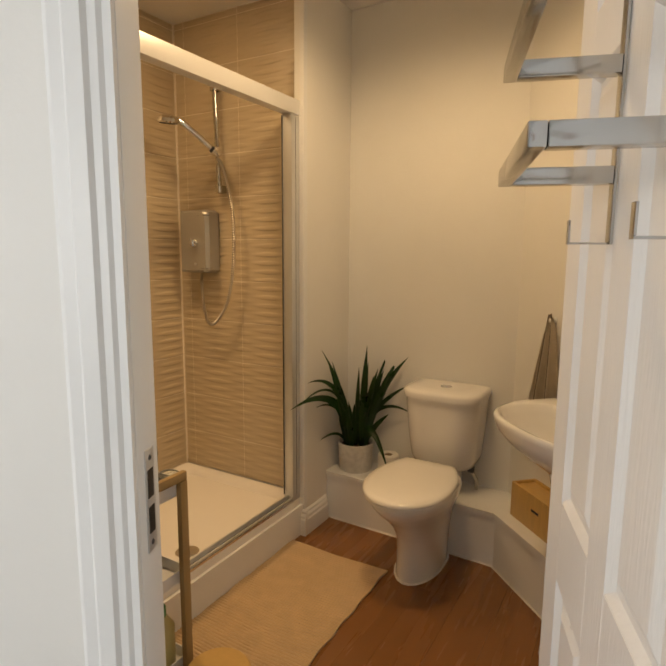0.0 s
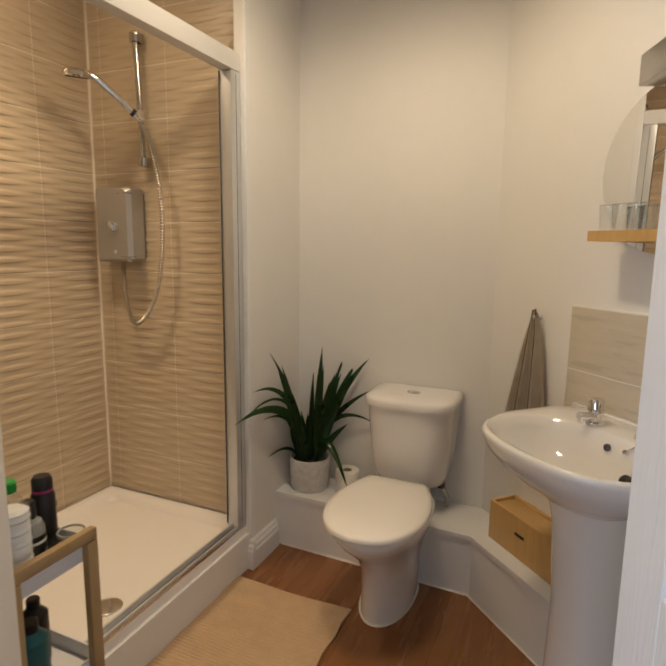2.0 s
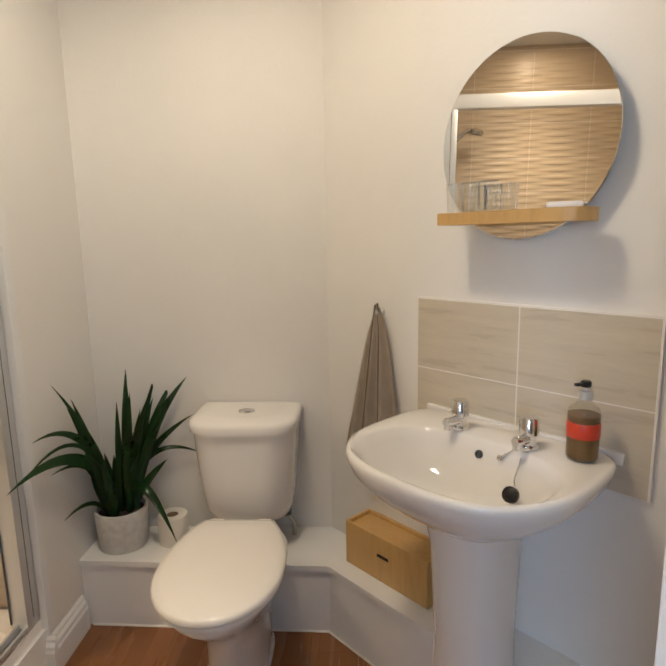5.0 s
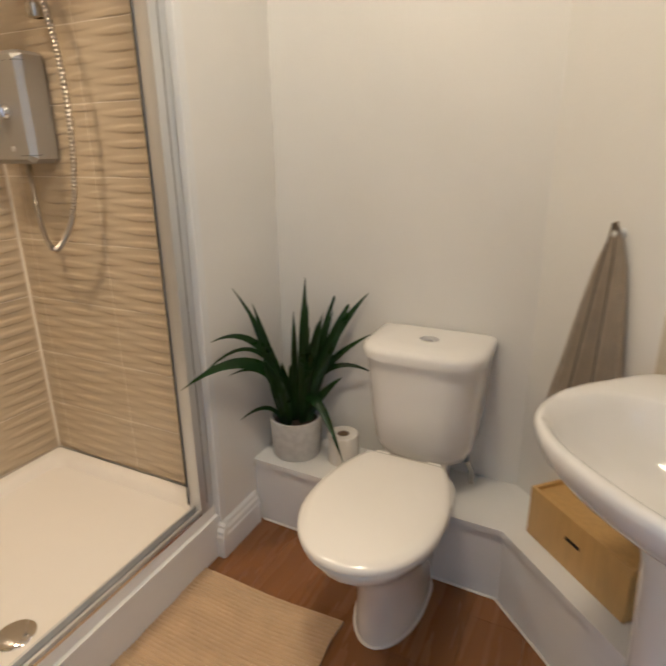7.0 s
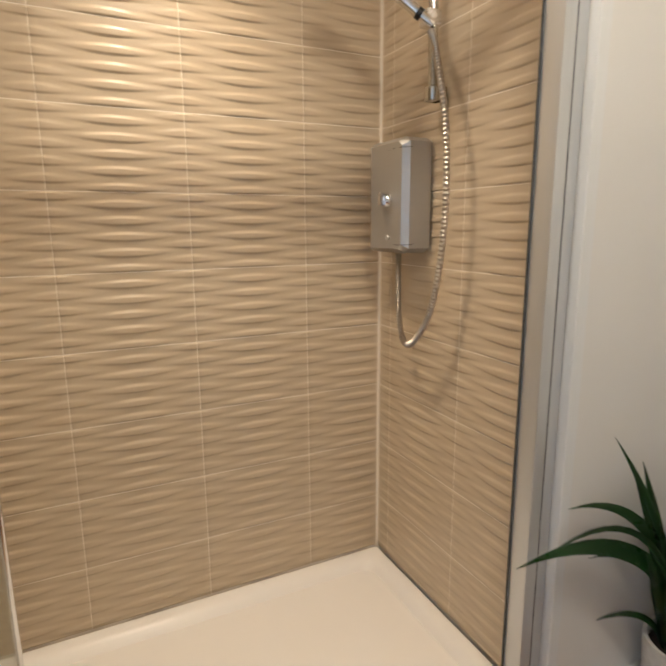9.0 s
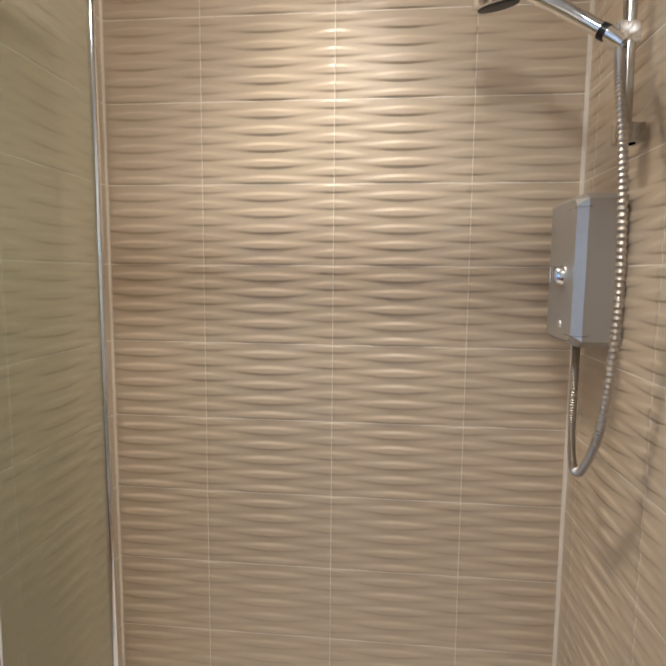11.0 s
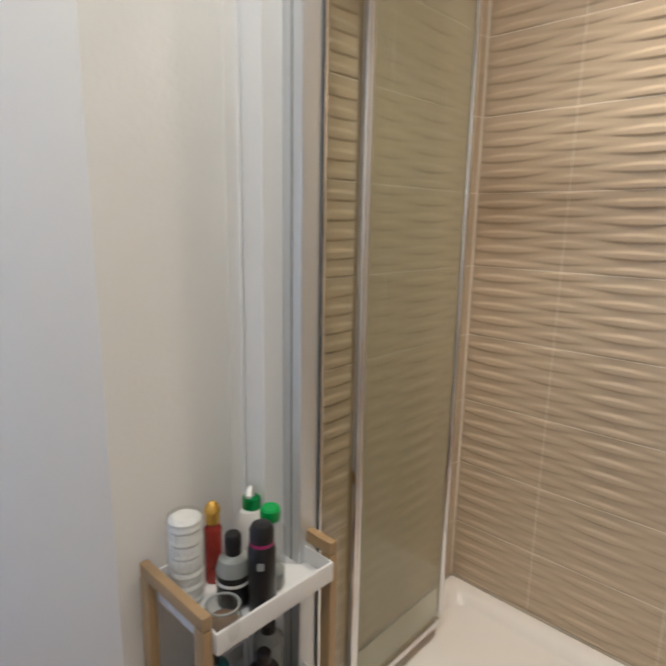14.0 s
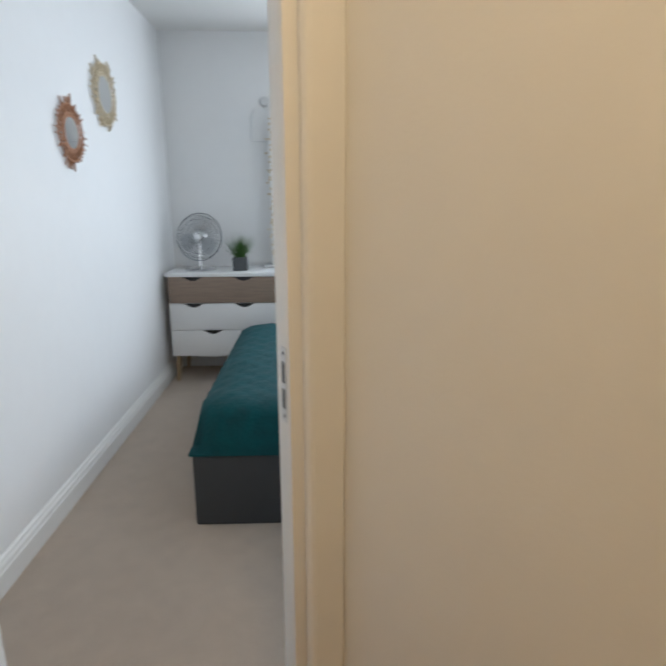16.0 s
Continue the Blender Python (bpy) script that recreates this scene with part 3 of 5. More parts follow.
hs = part("handset", tube([(-1.722, 1.945, 1.728), (-1.727, 1.936, 1.737), (-1.766, 1.866, 1.801), (-1.800, 1.806, 1.851), (-1.812, 1.786, 1.863), (-1.822, 1.770, 1.867)], 0.0, 14, [0.0095, 0.0125, 0.0145, 0.0145, 0.0135, 0.012]), M_CHROME, sh, "chrome handset", matrix=SH)
part("spray_plate", lathe([(0.018, 0.028), (0.042, 0.020), (0.050, 0.006), (0.048, 0.0), (0.040, -0.004)], seg=28, tilt=Matrix.Rotation(radians(14), 3, "Y") @ Matrix.Rotation(radians(10), 3, "X"), at=(-1.834, 1.750, 1.852)), M_CHROME, hs, "round chrome spray head", matrix=SH)
part("nozzle_face", lathe([(0.040, -0.0045), (0.038, -0.007), (0.010, -0.008)], seg=28, tilt=Matrix.Rotation(radians(14), 3, "Y") @ Matrix.Rotation(radians(10), 3, "X"), at=(-1.834, 1.750, 1.852)), M_DGREY, hs, "dark nozzle face", matrix=SH)
part("grip_ring", tube([(-1.735, 1.9215, 1.750), (-1.740, 1.9125, 1.7575)], 0.0148, 14), M_BLACK, hs, "black rubber ring", matrix=SH)
hose_pts = smooth_path([(-1.685, 1.948, 1.735), (-1.645, 1.935, 1.68), (-1.592, 1.930, 1.50), (-1.592, 1.935, 1.28), (-1.632, 1.935, 1.08), (-1.705, 1.935, 0.975), (-1.755, 1.935, 0.962), (-1.790, 1.940, 1.03), (-1.805, 1.945, 1.13), (-1.806, 1.945, 1.205)], 40)
part("hose", tube(hose_pts, 0.008, 10, [0.0068 + 0.0022 * (i % 2) for i in range(len(hose_pts))]), M_HOSE, sh, "ribbed chrome hose", matrix=SL)

# the second fitting is unseen, added to house the room's fill lamp
for at, lab in (((-1.69, 1.40, 2.3945), "small round recessed shower downlight"), ((-0.66, 1.45, 2.4295), "small round downlight added out of view for the room fill lamp")):
    dl = thing("ceiling_light", lab, "ceiling light", "recessed downlights", at=at)
    part("bezel", lathe([(0.047, 0.0), (0.047, -0.004), (0.042, -0.007), (0.036, -0.005), (0.034, -0.001)], seg=28), M_CHROME, dl)
    part("lens", lathe([(0.033, -0.0015), (0.030, -0.0030), (0.010, -0.0035)], seg=24), M_LAMPFACE, dl, "glowing lens")

# ---- toilet ----
toi = thing("toilet", "white ceramic close-coupled toilet with its lid down", "toilet", at=(-0.657, 2.0, 0))
CX = -0.657


def egg(z, yf, yb, hw, k=36, sq=2.0, back=2.6):
    out = []
    ym = yb - (yb - yf) * 0.42
    for i in range(k):
        a = 2 * math.pi * i / k
        c, s = math.cos(a), math.sin(a)
        e = sq if s < 0 else back
        x = math.copysign(abs(c) ** (2 / e), c) * hw
        y = ym + (math.copysign(abs(s) ** (2 / e), s)) * ((yb - ym) if s > 0 else (ym - yf))
        out.append((CX + x, y, z))
    return out


TM = Matrix.Translation((-CX, -2.0, 0))
part("pan", loft([egg(0.0, 1.838, 2.16, 0.088, back=3.5), egg(0.012, 1.835, 2.16, 0.090, back=3.5), egg(0.06, 1.842, 2.16, 0.089, back=3.5), egg(0.16, 1.846, 2.16, 0.095, back=3.5),
                  egg(0.22, 1.815, 2.155, 0.110, back=3.2), egg(0.28, 1.755, 2.150, 0.128, back=3), egg(0.33, 1.692, 2.145, 0.150, back=3), egg(0.365, 1.657, 2.14, 0.160, back=3),
                  egg(0.382, 1.652, 2.14, 0.160, back=3), egg(0.388, 1.658, 2.135, 0.154, back=3)]), M_CERAMIC, toi, smooth=60, matrix=TM)
foot_line = egg(0.002, 1.833, 2.158, 0.0925, back=3.5)
part("foot_sealant", tube(foot_line + foot_line[:1], 0.0045, 6), M_ACRYL, toi, "white sealant bead round the foot", matrix=TM)
part("outlet_shroud", box(CX - 0.085, CX + 0.085, 2.09, 2.30, 0.245, 0.358, 0.03), M_CERAMIC, toi, smooth=60, matrix=TM)


def lid_line(z, yf, hw, yb=2.094, k=40):
    """The seat's plan: a straight hinge edge, full sides, a round front."""
    out = []
    ym = yf + 0.215
    for i in range(k):
        a = 2 * math.pi * i / k
        c, s_ = math.cos(a), math.sin(a)
        if s_ <= 0:
            out.append((CX + hw * math.copysign(abs(c) ** 0.95, c), ym + (ym - yf) * s_, z))
        else:
            y = ym + (yb - ym) * min(1.0, s_ * 1.22)
            q = (y - ym) / (yb - ym)
            wide = hw * (1 - 0.36 * q ** 2.2)
            out.append((CX + (wide * c / math.sqrt(max(1e-6, 1 - min(1.0, s_) ** 2)) if s_ * 1.22 < 1 else wide * c / math.cos(math.asin(1 / 1.22))), y, z))
    return out


part("seat", loft([lid_line(0.3885, 1.650, 0.158), lid_line(0.392, 1.642, 0.165), lid_line(0.400, 1.642, 0.165), lid_line(0.4035, 1.648, 0.161)]), M_SEAT, toi, smooth=60, matrix=TM)
part("lid", loft([lid_line(0.4045, 1.645, 0.165), lid_line(0.408, 1.638, 0.171), lid_line(0.417, 1.638, 0.171), lid_line(0.423, 1.644, 0.167, 2.090), lid_line(0.427, 1.664, 0.150, 2.078),
                  lid_line(0.4295, 1.73, 0.105, 2.03)]), M_SEAT, toi, "glossy white closed lid", smooth=60, matrix=TM)
for s in (-1, 1):
    part("hinge", tube([(CX + s * 0.075 - 0.02, 2.112, 0.402), (CX + s * 0.075 + 0.02, 2.112, 0.402)], 0.011, 12), M_SEAT, toi, matrix=TM)


def cist(z, hw, yf, side=0.055, e=3.2, k=22):
    """The cistern's plan: square at the wall, its front bowed with round corners."""
    ring = [(CX + hw, 2.362, z)]
    ys = yf + side + 0.05
    for i in range(k + 1):
        a = math.pi * i / k
        c, s_ = math.cos(a), math.sin(a)
        ring.append((CX + hw * math.copysign(abs(c) ** (2 / e), c), ys - (ys - yf) * s_ ** (2 / 2.4), z))
    ring.append((CX - hw, 2.362, z))
    return ring


part("cistern", loft([cist(0.352, 0.118, 2.205), cist(0.366, 0.136, 2.180), cist(0.40, 0.147, 2.165), cist(0.50, 0.157, 2.150), cist(0.60, 0.164, 2.140), cist(0.676, 0.168, 2.135)]), M_CERAMIC, toi, smooth=50, matrix=TM)
cl = part("cistern_lid", loft([cist(0.6765, 0.169, 2.132), cist(0.679, 0.175, 2.124), cist(0.700, 0.177, 2.122), cist(0.710, 0.173, 2.128), cist(0.716, 0.160, 2.145), cist(0.718, 0.11, 2.20)]), M_CERAMIC, toi, smooth=50, matrix=TM)
part("flush_button", lathe([(0.028, 0), (0.028, 0.003), (0.024, 0.006), (0.008, 0.007)], (CX + 0.004, 2.255, 0.7175), 28, 1.0, 0.78), M_CHROME, cl, "chrome flush button", matrix=TM)
part("inlet_valve", tube([(CX + 0.112, 2.30, 0.372), (CX + 0.125, 2.30, 0.33), (CX + 0.14, 2.315, 0.29), (CX + 0.14, 2.32, LEDGE)], 0.008, 10), M_RACK, toi, "dull metal inlet pipe", matrix=TM)
part("valve_nut", lathe([(0.016, 0), (0.016, 0.03)], (CX + 0.118, 2.30, 0.330), 8), M_DGREY, toi, matrix=TM)

# ---- plant and roll on the ledge ----
pl = thing("potted_plant", "dark green strap-leaved plant in a grey concrete pot", "plant", at=(-1.105, 2.258, LEDGE))
part("pot", lathe([(0.076, 0), (0.081, 0.007), (0.088, 0.132), (0.087, 0.140), (0.080, 0.140), (0.077, 0.120), (0.02, 0.119)], seg=36), M_POT, pl, "speckled grey concrete pot")
part("soil", lathe([(0.076, 0.1205), (0.070, 0.125), (0.01, 0.130)], seg=24), M_SOIL, pl)


def leaf(r, c, a, b, w):
    """One strap: r across and c out from the crown, rising by a and arching over by b."""
    across, out = Vector((0.86, 0.51, 0)), Vector((0.51, -0.86, 0))
    heading = across * r + out * c
    face = out * 0.7 + Vector((0, 0, 0.6)) + heading * 0.8
    base = heading.normalized() * (0.018 + 0.040 * ((a * 37.0) % 1.0))
    bm = bmesh.new()
    rows = []
    for i in range(15):
        s_ = i / 14
        p = base + heading * s_ ** 1.5 + Vector((0, 0, 0.12 + a * s_ - b * s_ * s_))
        hw = 0.72 * w * (0.45 + 0.75 * math.sin(math.pi * min(1.0, s_ * 0.9 + 0.05)) ** 0.8) * (1 - s_ ** 5) + 0.0004
        tangent = heading * (1.5 * s_ ** 0.5) + Vector((0, 0, a - 2 * b * s_))
        side = tangent.cross(face).normalized()
        dip = tangent.cross(side).normalized() * hw * 0.35
        rows.append([bm.verts.new(p - side * hw + dip), bm.verts.new(p), bm.verts.new(p + side * hw + dip)])
    for r1, r2 in zip(rows, rows[1:]):
        for k in range(2):
            bm.faces.new((r1[k], r1[k + 1], r2[k + 1], r2[k]))
    bmesh.ops.solidify(bm, geom=bm.faces[:], thickness=0.0012)
    return bm


LEAVES = [(-0.150, 0.11, 0.60, 0.10, 0.010), (-0.210, 0.18, 0.82, 0.46, 0.014), (0.020, 0.03, 0.53, 0.02, 0.018), (0.123, -0.04, 0.56, 0.08, 0.010), (0.183, -0.02, 0.56, 0.10, 0.014),
          (0.211, 0.03, 0.55, 0.10, 0.021), (0.209, -0.03, 0.60, 0.215, 0.009), (0.236, 0.05, 0.46, 0.14, 0.014), (0.250, 0.05, 0.60, 0.43, 0.011), (-0.285, 0.30, 0.76, 0.49, 0.022),
          (-0.245, 0.24, 0.90, 0.63, 0.008), (0.120, 0.15, 0.50, 0.57, 0.018), (-0.130, 0.06, 0.24, 0.19, 0.008), (-0.080, 0.03, 0.45, 0.02, 0.015), (-0.110, 0.05, 0.44, 0.03, 0.020),
          (-0.170, 0.12, 0.55, 0.32, 0.009)]
lr = random.Random(21)
for _ in range(38):
    LEAVES.append((lr.uniform(-0.09, 0.14), lr.uniform(-0.04, 0.09), lr.uniform(0.20, 0.46), lr.uniform(0.01, 0.08), lr.uniform(0.012, 0.019)))
for spec in LEAVES:
    part("leaf", leaf(*spec), M_LEAF, pl, smooth=60)
ro = thing("toilet_roll", "white toilet roll standing on the ledge", "toilet roll", at=(-0.935, 2.275, LEDGE))
part("paper", lathe([(0.021, 0), (0.050, 0.0), (0.051, 0.003), (0.051, 0.097), (0.049, 0.100), (0.021, 0.100), (0.0205, 0.096)], seg=32), M_PAPER, ro)
# solid dark plug; its colour puts shade into the hollow cardboard tube
part("core", lathe([(0.0195, 0.002), (0.0195, 0.0975), (0.001, 0.0972)], seg=20), M_CARD, ro, "dark plug for the shade inside the cardboard core")

# ---- bamboo crate on the ledge ----
cr = thing("bamboo_box", "bamboo storage box with a hand slot", "box", at=sw(-1.597, 0.056, LEDGE))
CM = Matrix(((E.x, N.x, 0, 0), (E.y, N.y, 0, 0), (0, 0, 1, 0), (0, 0, 0, 1)))
L2, DD, HH = 0.163, 0.055, 0.144
front = part("front_panel", box(-L2, L2, DD - 0.010, DD, 0, HH, 0.0015, CM), M_BAMBOO_H, cr)
# black strip on the uncut panel stands in for the slot's inner shade
part("hand_slot_shade", box(-0.028, 0.018, DD - 0.001, DD + 0.0006, 0.078, 0.088, 0.0, CM), M_BLACK, front)
part("back_panel", box(-L2, L2, -DD, -DD + 0.010, 0, HH, 0.0015, CM), M_BAMBOO_H, cr)
for s in (-1, 1):
    part("side_panel", box(s * L2 - 0.005 - 0.005 * s, s * L2 + 0.005 - 0.005 * s, -DD + 0.0105, DD - 0.0105, 0, HH, 0.001, CM), M_BAMBOO_H, cr)
part("base_panel", box(-L2 + 0.011, L2 - 0.011, -DD + 0.0105, DD - 0.0105, 0.002, 0.010, 0, CM), M_BAMBOO_H, cr)
part("lid", box(-L2 + 0.0108, L2 - 0.0108, -DD + 0.0104, DD - 0.0104, HH - 0.020, HH - 0.010, 0.001, CM), M_BAMBOO_H, cr, "recessed bamboo lid")

# ---- towel ----
tw_bm = bmesh.new()
rows = []
for j in range(15):
    s = j / 14
    z = 1.065 - 0.50 * s
    half = 0.018 * min(1, 6 * s + 0.3) + 0.112 * s ** 0.8
    cen = -1.702 - 0.022 * s
    row = []
    for i in range(41):
        q = i / 40 * 2 - 1
        fold = 0.5 + 0.5 * math.cos(q * 11 + 0.6 * math.sin(3 * s))
        b = 0.012 + (0.010 + 0.022 * s) * fold * (1 - 0.4 * abs(q)) + (0.010 + 0.020 * s) * (1 - q * q)
        row.append(tw_bm.verts.new(sw(cen + half * q, b, z - 0.010 * fold + 0.02 * (1 - abs(q)) * (1 - s))))
    rows.append(row)
for r1, r2 in zip(rows, rows[1:]):
    for i in range(40):
        tw_bm.faces.new((r1[i], r1[i + 1], r2[i + 1], r2[i]))
bmesh.ops.solidify(tw_bm, geom=tw_bm.faces[:], thickness=0.006)
tow = thing("hand_towel", "taupe hand towel hanging in folds from a hook", "towel")
part("cloth", tw_bm, M_TOWEL, tow, smooth=70)
stripe = bmesh.new()
for q in (-0.10, 0.30):
    pts = []
    for j in range(15):
        s = j / 14
        half, cen = 0.018 * min(1, 6 * s + 0.3) + 0.112 * s ** 0.8, -1.702 - 0.022 * s
        fold = 0.5 + 0.5 * math.cos(q * 11 + 0.6 * math.sin(3 * s))
        b = 0.012 + (0.010 + 0.022 * s) * fold * (1 - 0.4 * abs(q)) + (0.010 + 0.020 * s) * (1 - q * q)
        pts.append(sw(cen + half * q, b + 0.001, 1.065 - 0.50 * s - 0.01 * fold + 0.02 * (1 - abs(q)) * (1 - s)))
    add_tube(stripe, pts, 0.003, 5)
part("stripe", stripe, mat("dark_taupe", (0.20, 0.16, 0.12), 0.95, vary=0.2), tow, "dark woven stripes")
hk = thing("wall_hook", "small white wall hook", "hook", at=sw(-1.702, 0.0005, 1.052))
part("hook", lathe([(0.012, 0), (0.011, 0.006), (0.005, 0.010), (0.005, 0.022), (0.009, 0.026), (0.003, 0.030)], seg=14, tilt=Matrix(((E.x, 0, N.x), (E.y, 0, N.y), (0, -1, 0)))), M_WHITEPL, hk)

# ---- wash basin ----
ba = thing("wash_basin", "white ceramic pedestal wash basin with two chrome taps", "basin", at=sw(-1.25, 0.2, 0))
SK = CM.copy()
RIM = 0.80


def outline(z, f=1.0, drop=0.0, cb=0.20, k=48):
    """The basin's outer line, scaled about its middle."""
    out = []
    for i in range(k):
        a = 2 * math.pi * i / k
        c, s = math.cos(a), math.sin(a)
        x = math.copysign(abs(c) ** (2 / (2.6 if s > 0 else 5.0)), c) * (0.275 if s > 0 else 0.262 + 0.013 * (1 + s))
        y = cb + (math.copysign(abs(s) ** (2 / 2.3), s) * (0.460 - cb) if s > 0 else -abs(s) ** (2 / 6) * (cb - 0.004))
        out.append((x * f, cb + (y - cb) * f - 0.2, z))
    return out


def bowl(z, f, k=48):
    out = []
    for i in range(k):
        a = 2 * math.pi * i / k
        c, s = math.cos(a), math.sin(a)
        x = math.copysign(abs(c) ** (2 / 2.5), c) * 0.230 * f
        y = 0.282 + math.copysign(abs(s) ** (2 / 2.5), s) * 0.147 * f
        out.append((x, y - 0.2, z))
    return out


under = [outline(0.600, 0.30), outline(0.640, 0.44), outline(0.680, 0.66), outline(0.720, 0.845), outline(0.755, 0.955), outline(0.782, 0.995), outline(RIM - 0.006, 1.0),
         outline(RIM, 0.985), outline(RIM + 0.002, 0.96)]
inner = [bowl(RIM, 1.06), bowl(RIM - 0.006, 1.0), bowl(RIM - 0.03, 0.94), bowl(RIM - 0.07, 0.83), bowl(RIM - 0.105, 0.64), bowl(RIM - 0.122, 0.36), bowl(RIM - 0.128, 0.10)]
body = part("bowl", loft(under + inner), M_CERAMIC, ba, "white ceramic bowl", smooth=50, matrix=SK)
part("upstand", box(-0.262, 0.262, -0.1955, -0.178, RIM - 0.02, RIM + 0.007, 0.004), M_CERAMIC, ba, smooth=50, matrix=SK)


def ped(z, hw, b0, b1):
    return [(math.copysign(abs(math.cos(a)) ** 0.8, math.cos(a)) * (hw - 0.010) + 0.016, (b0 + b1) / 2 - 0.2 + math.copysign(abs(math.sin(a)) ** 0.8, math.sin(a)) * (b1 - b0) / 2, z) for a in [2 * math.pi * i / 32 for i in range(32)]]


part("pedestal", loft([ped(0, 0.118, 0.09, 0.30), ped(0.02, 0.116, 0.09, 0.298), ped(0.10, 0.104, 0.10, 0.285), ped(0.35, 0.098, 0.10, 0.28), ped(0.58, 0.104, 0.09, 0.30), ped(0.668, 0.118, 0.08, 0.32)]),
     M_CERAMIC, ba, "white ceramic pedestal", smooth=50, matrix=SK)
for z, x in ((0.322, 0.012), (0.340, 0.004)):
    part("fixing_screw", box(x, x + 0.007, -0.1995, -0.195, z, z + 0.012, 0.001), M_DGREY, ba, "dark screw in the wall behind the pedestal", matrix=SK)
part("overflow", lathe([(0.010, 0), (0.010, 0.003), (0.006, 0.004), (0.005, 0.001)], seg=18, tilt=Matrix.Rotation(radians(-70), 3, "X"), at=(-0.01, -0.052, RIM - 0.034)), M_DGREY, body, "dark overflow hole", matrix=SK)


def tap(x):
    t = part("tap", lathe([(0.024, 0), (0.024, 0.006), (0.017, 0.010), (0.016, 0.030), (0.0165, 0.032)], (x, -0.088, RIM + 0.0015), 20), M_CHROME, ba, "chrome pillar tap", matrix=SK)
    part("tap_head", lathe([(0.021, 0.033), (0.0225, 0.035), (0.0215, 0.070), (0.019, 0.074), (0.006, 0.075)], (x, -0.088, RIM), 18), M_CHROME, t, matrix=SK)
    sp_ = part("spout", tube([(x, -0.088, RIM + 0.022), (x, -0.060, RIM + 0.026), (x, -0.034, RIM + 0.030), (x, -0.028, RIM + 0.030)], 0.0, 14, [0.0125, 0.0115, 0.0105, 0.009]), M_CHROME, t, smooth=60, matrix=SK)
    part("nozzle", lathe([(0.0085, 0), (0.009, 0.002), (0.009, 0.016)], (x, -0.037, RIM + 0.010), 16), M_CHROME, sp_, matrix=SK)


tap(-0.090)
tap(0.092)
part("chain_stay", lathe([(0.007, 0), (0.007, 0.006), (0.003, 0.010)], seg=12, tilt=Matrix.Rotation(radians(-70), 3, "X"), at=(0.045, -0.053, RIM - 0.028)), M_CHROME, body, matrix=SK)
part("chain", tube(smooth_path([(0.045, -0.050, RIM - 0.026), (0.07, -0.06, RIM - 0.004), (0.085, -0.075, RIM + 0.006), (0.095, -0.050, RIM - 0.02), (0.102, -0.015, RIM - 0.045), (0.112, 0.002, RIM - 0.055)], 8), 0.0018, 6), M_CHROME, ba, "fine ball chain", matrix=SK)
part("plug", lathe([(0.014, 0), (0.0175, 0.004), (0.0175, 0.014), (0.007, 0.018)], seg=20, tilt=Matrix.Rotation(radians(-62), 3, "X"), at=(0.113, 0.012, RIM - 0.072)), M_BLACK, ba, "black rubber plug", matrix=SK)

so = thing("soap_dispenser", "clear pump bottle of amber soap with a red label", "soap bottle", at=sw(-1.048, 0.090, RIM + 0.003))
part("bottle", lathe([(0.030, 0), (0.033, 0.004), (0.033, 0.100), (0.029, 0.112), (0.015, 0.122), (0.013, 0.132)], seg=28), M_CLEAR, so, "clear plastic bottle")
part("soap", lathe([(0.029, 0.003), (0.0318, 0.006), (0.0318, 0.098), (0.010, 0.0985)], seg=28), M_AMBER, so, "dark amber liquid soap")
part("label", lathe([(0.0332, 0.050), (0.0336, 0.051), (0.0336, 0.082), (0.0332, 0.083)], seg=28), M_RED, so, "red paper label")
part("collar", lathe([(0.0135, 0.130), (0.0145, 0.132), (0.0145, 0.148), (0.006, 0.150), (0.005, 0.158)], seg=20), M_ALU, so, "silver collar")
part("pump_head", add_box(lathe([(0.010, 0.157), (0.011, 0.159), (0.011, 0.167), (0.008, 0.170)], seg=18), -0.028, 0.0, -0.005, 0.005, 0.160, 0.167, 0.003, Matrix.Rotation(radians(20), 4, "Z")), M_BLACK, so)

# ---- splashback, mirror, shelf ----
spl = thing("splashback", "pale beige wood-look tiled splashback behind the basin", "tiles", at=sw(-1.25, 0, 0.9))
for i in range(2):
    for j in range(2):
        a0 = -1.555 + 0.309 * i
        part("tile", box(a0 + 1.25 + 0.001, a0 + 1.25 + 0.307, 0.002, 0.010, 0.712 - 0.9 + 0.1965 * j + 0.001, 0.712 - 0.9 + 0.1965 * j + 0.195, 0.0012), M_SPLASH, spl, smooth=None, matrix=SK)
part("grout", box(-0.308, 0.316, 0.0006, 0.0095, -0.1875, 0.2085), M_ACRYL, spl, "white grout and edge trim", matrix=SK)

mi = thing("round_mirror", "round frameless wall mirror", "mirror", at=sw(-1.25, 0.016, 1.485))
WN = Matrix(((E.x, 0, N.x, 0), (E.y, 0, N.y, 0), (0, -1, 0, 0), (0, 0, 0, 1)))
HANG = Matrix.Rotation(radians(0.8), 4, -E) @ Matrix.Rotation(radians(-2.8), 4, "Z") @ WN
part("backing", lathe([(0.21, 0.0), (0.21, 0.010)], seg=64), M_DGREY, mi, matrix=HANG)
part("glass", lathe([(0.2205, 0.0105), (0.221, 0.013), (0.2195, 0.0145), (0.10, 0.0147)], seg=96), M_MIRROR, mi, "silvered mirror glass", smooth=20, matrix=HANG)
shf = thing("bamboo_shelf", "narrow bamboo shelf under the mirror", "shelf", at=sw(-1.235, 0.0, 1.30))
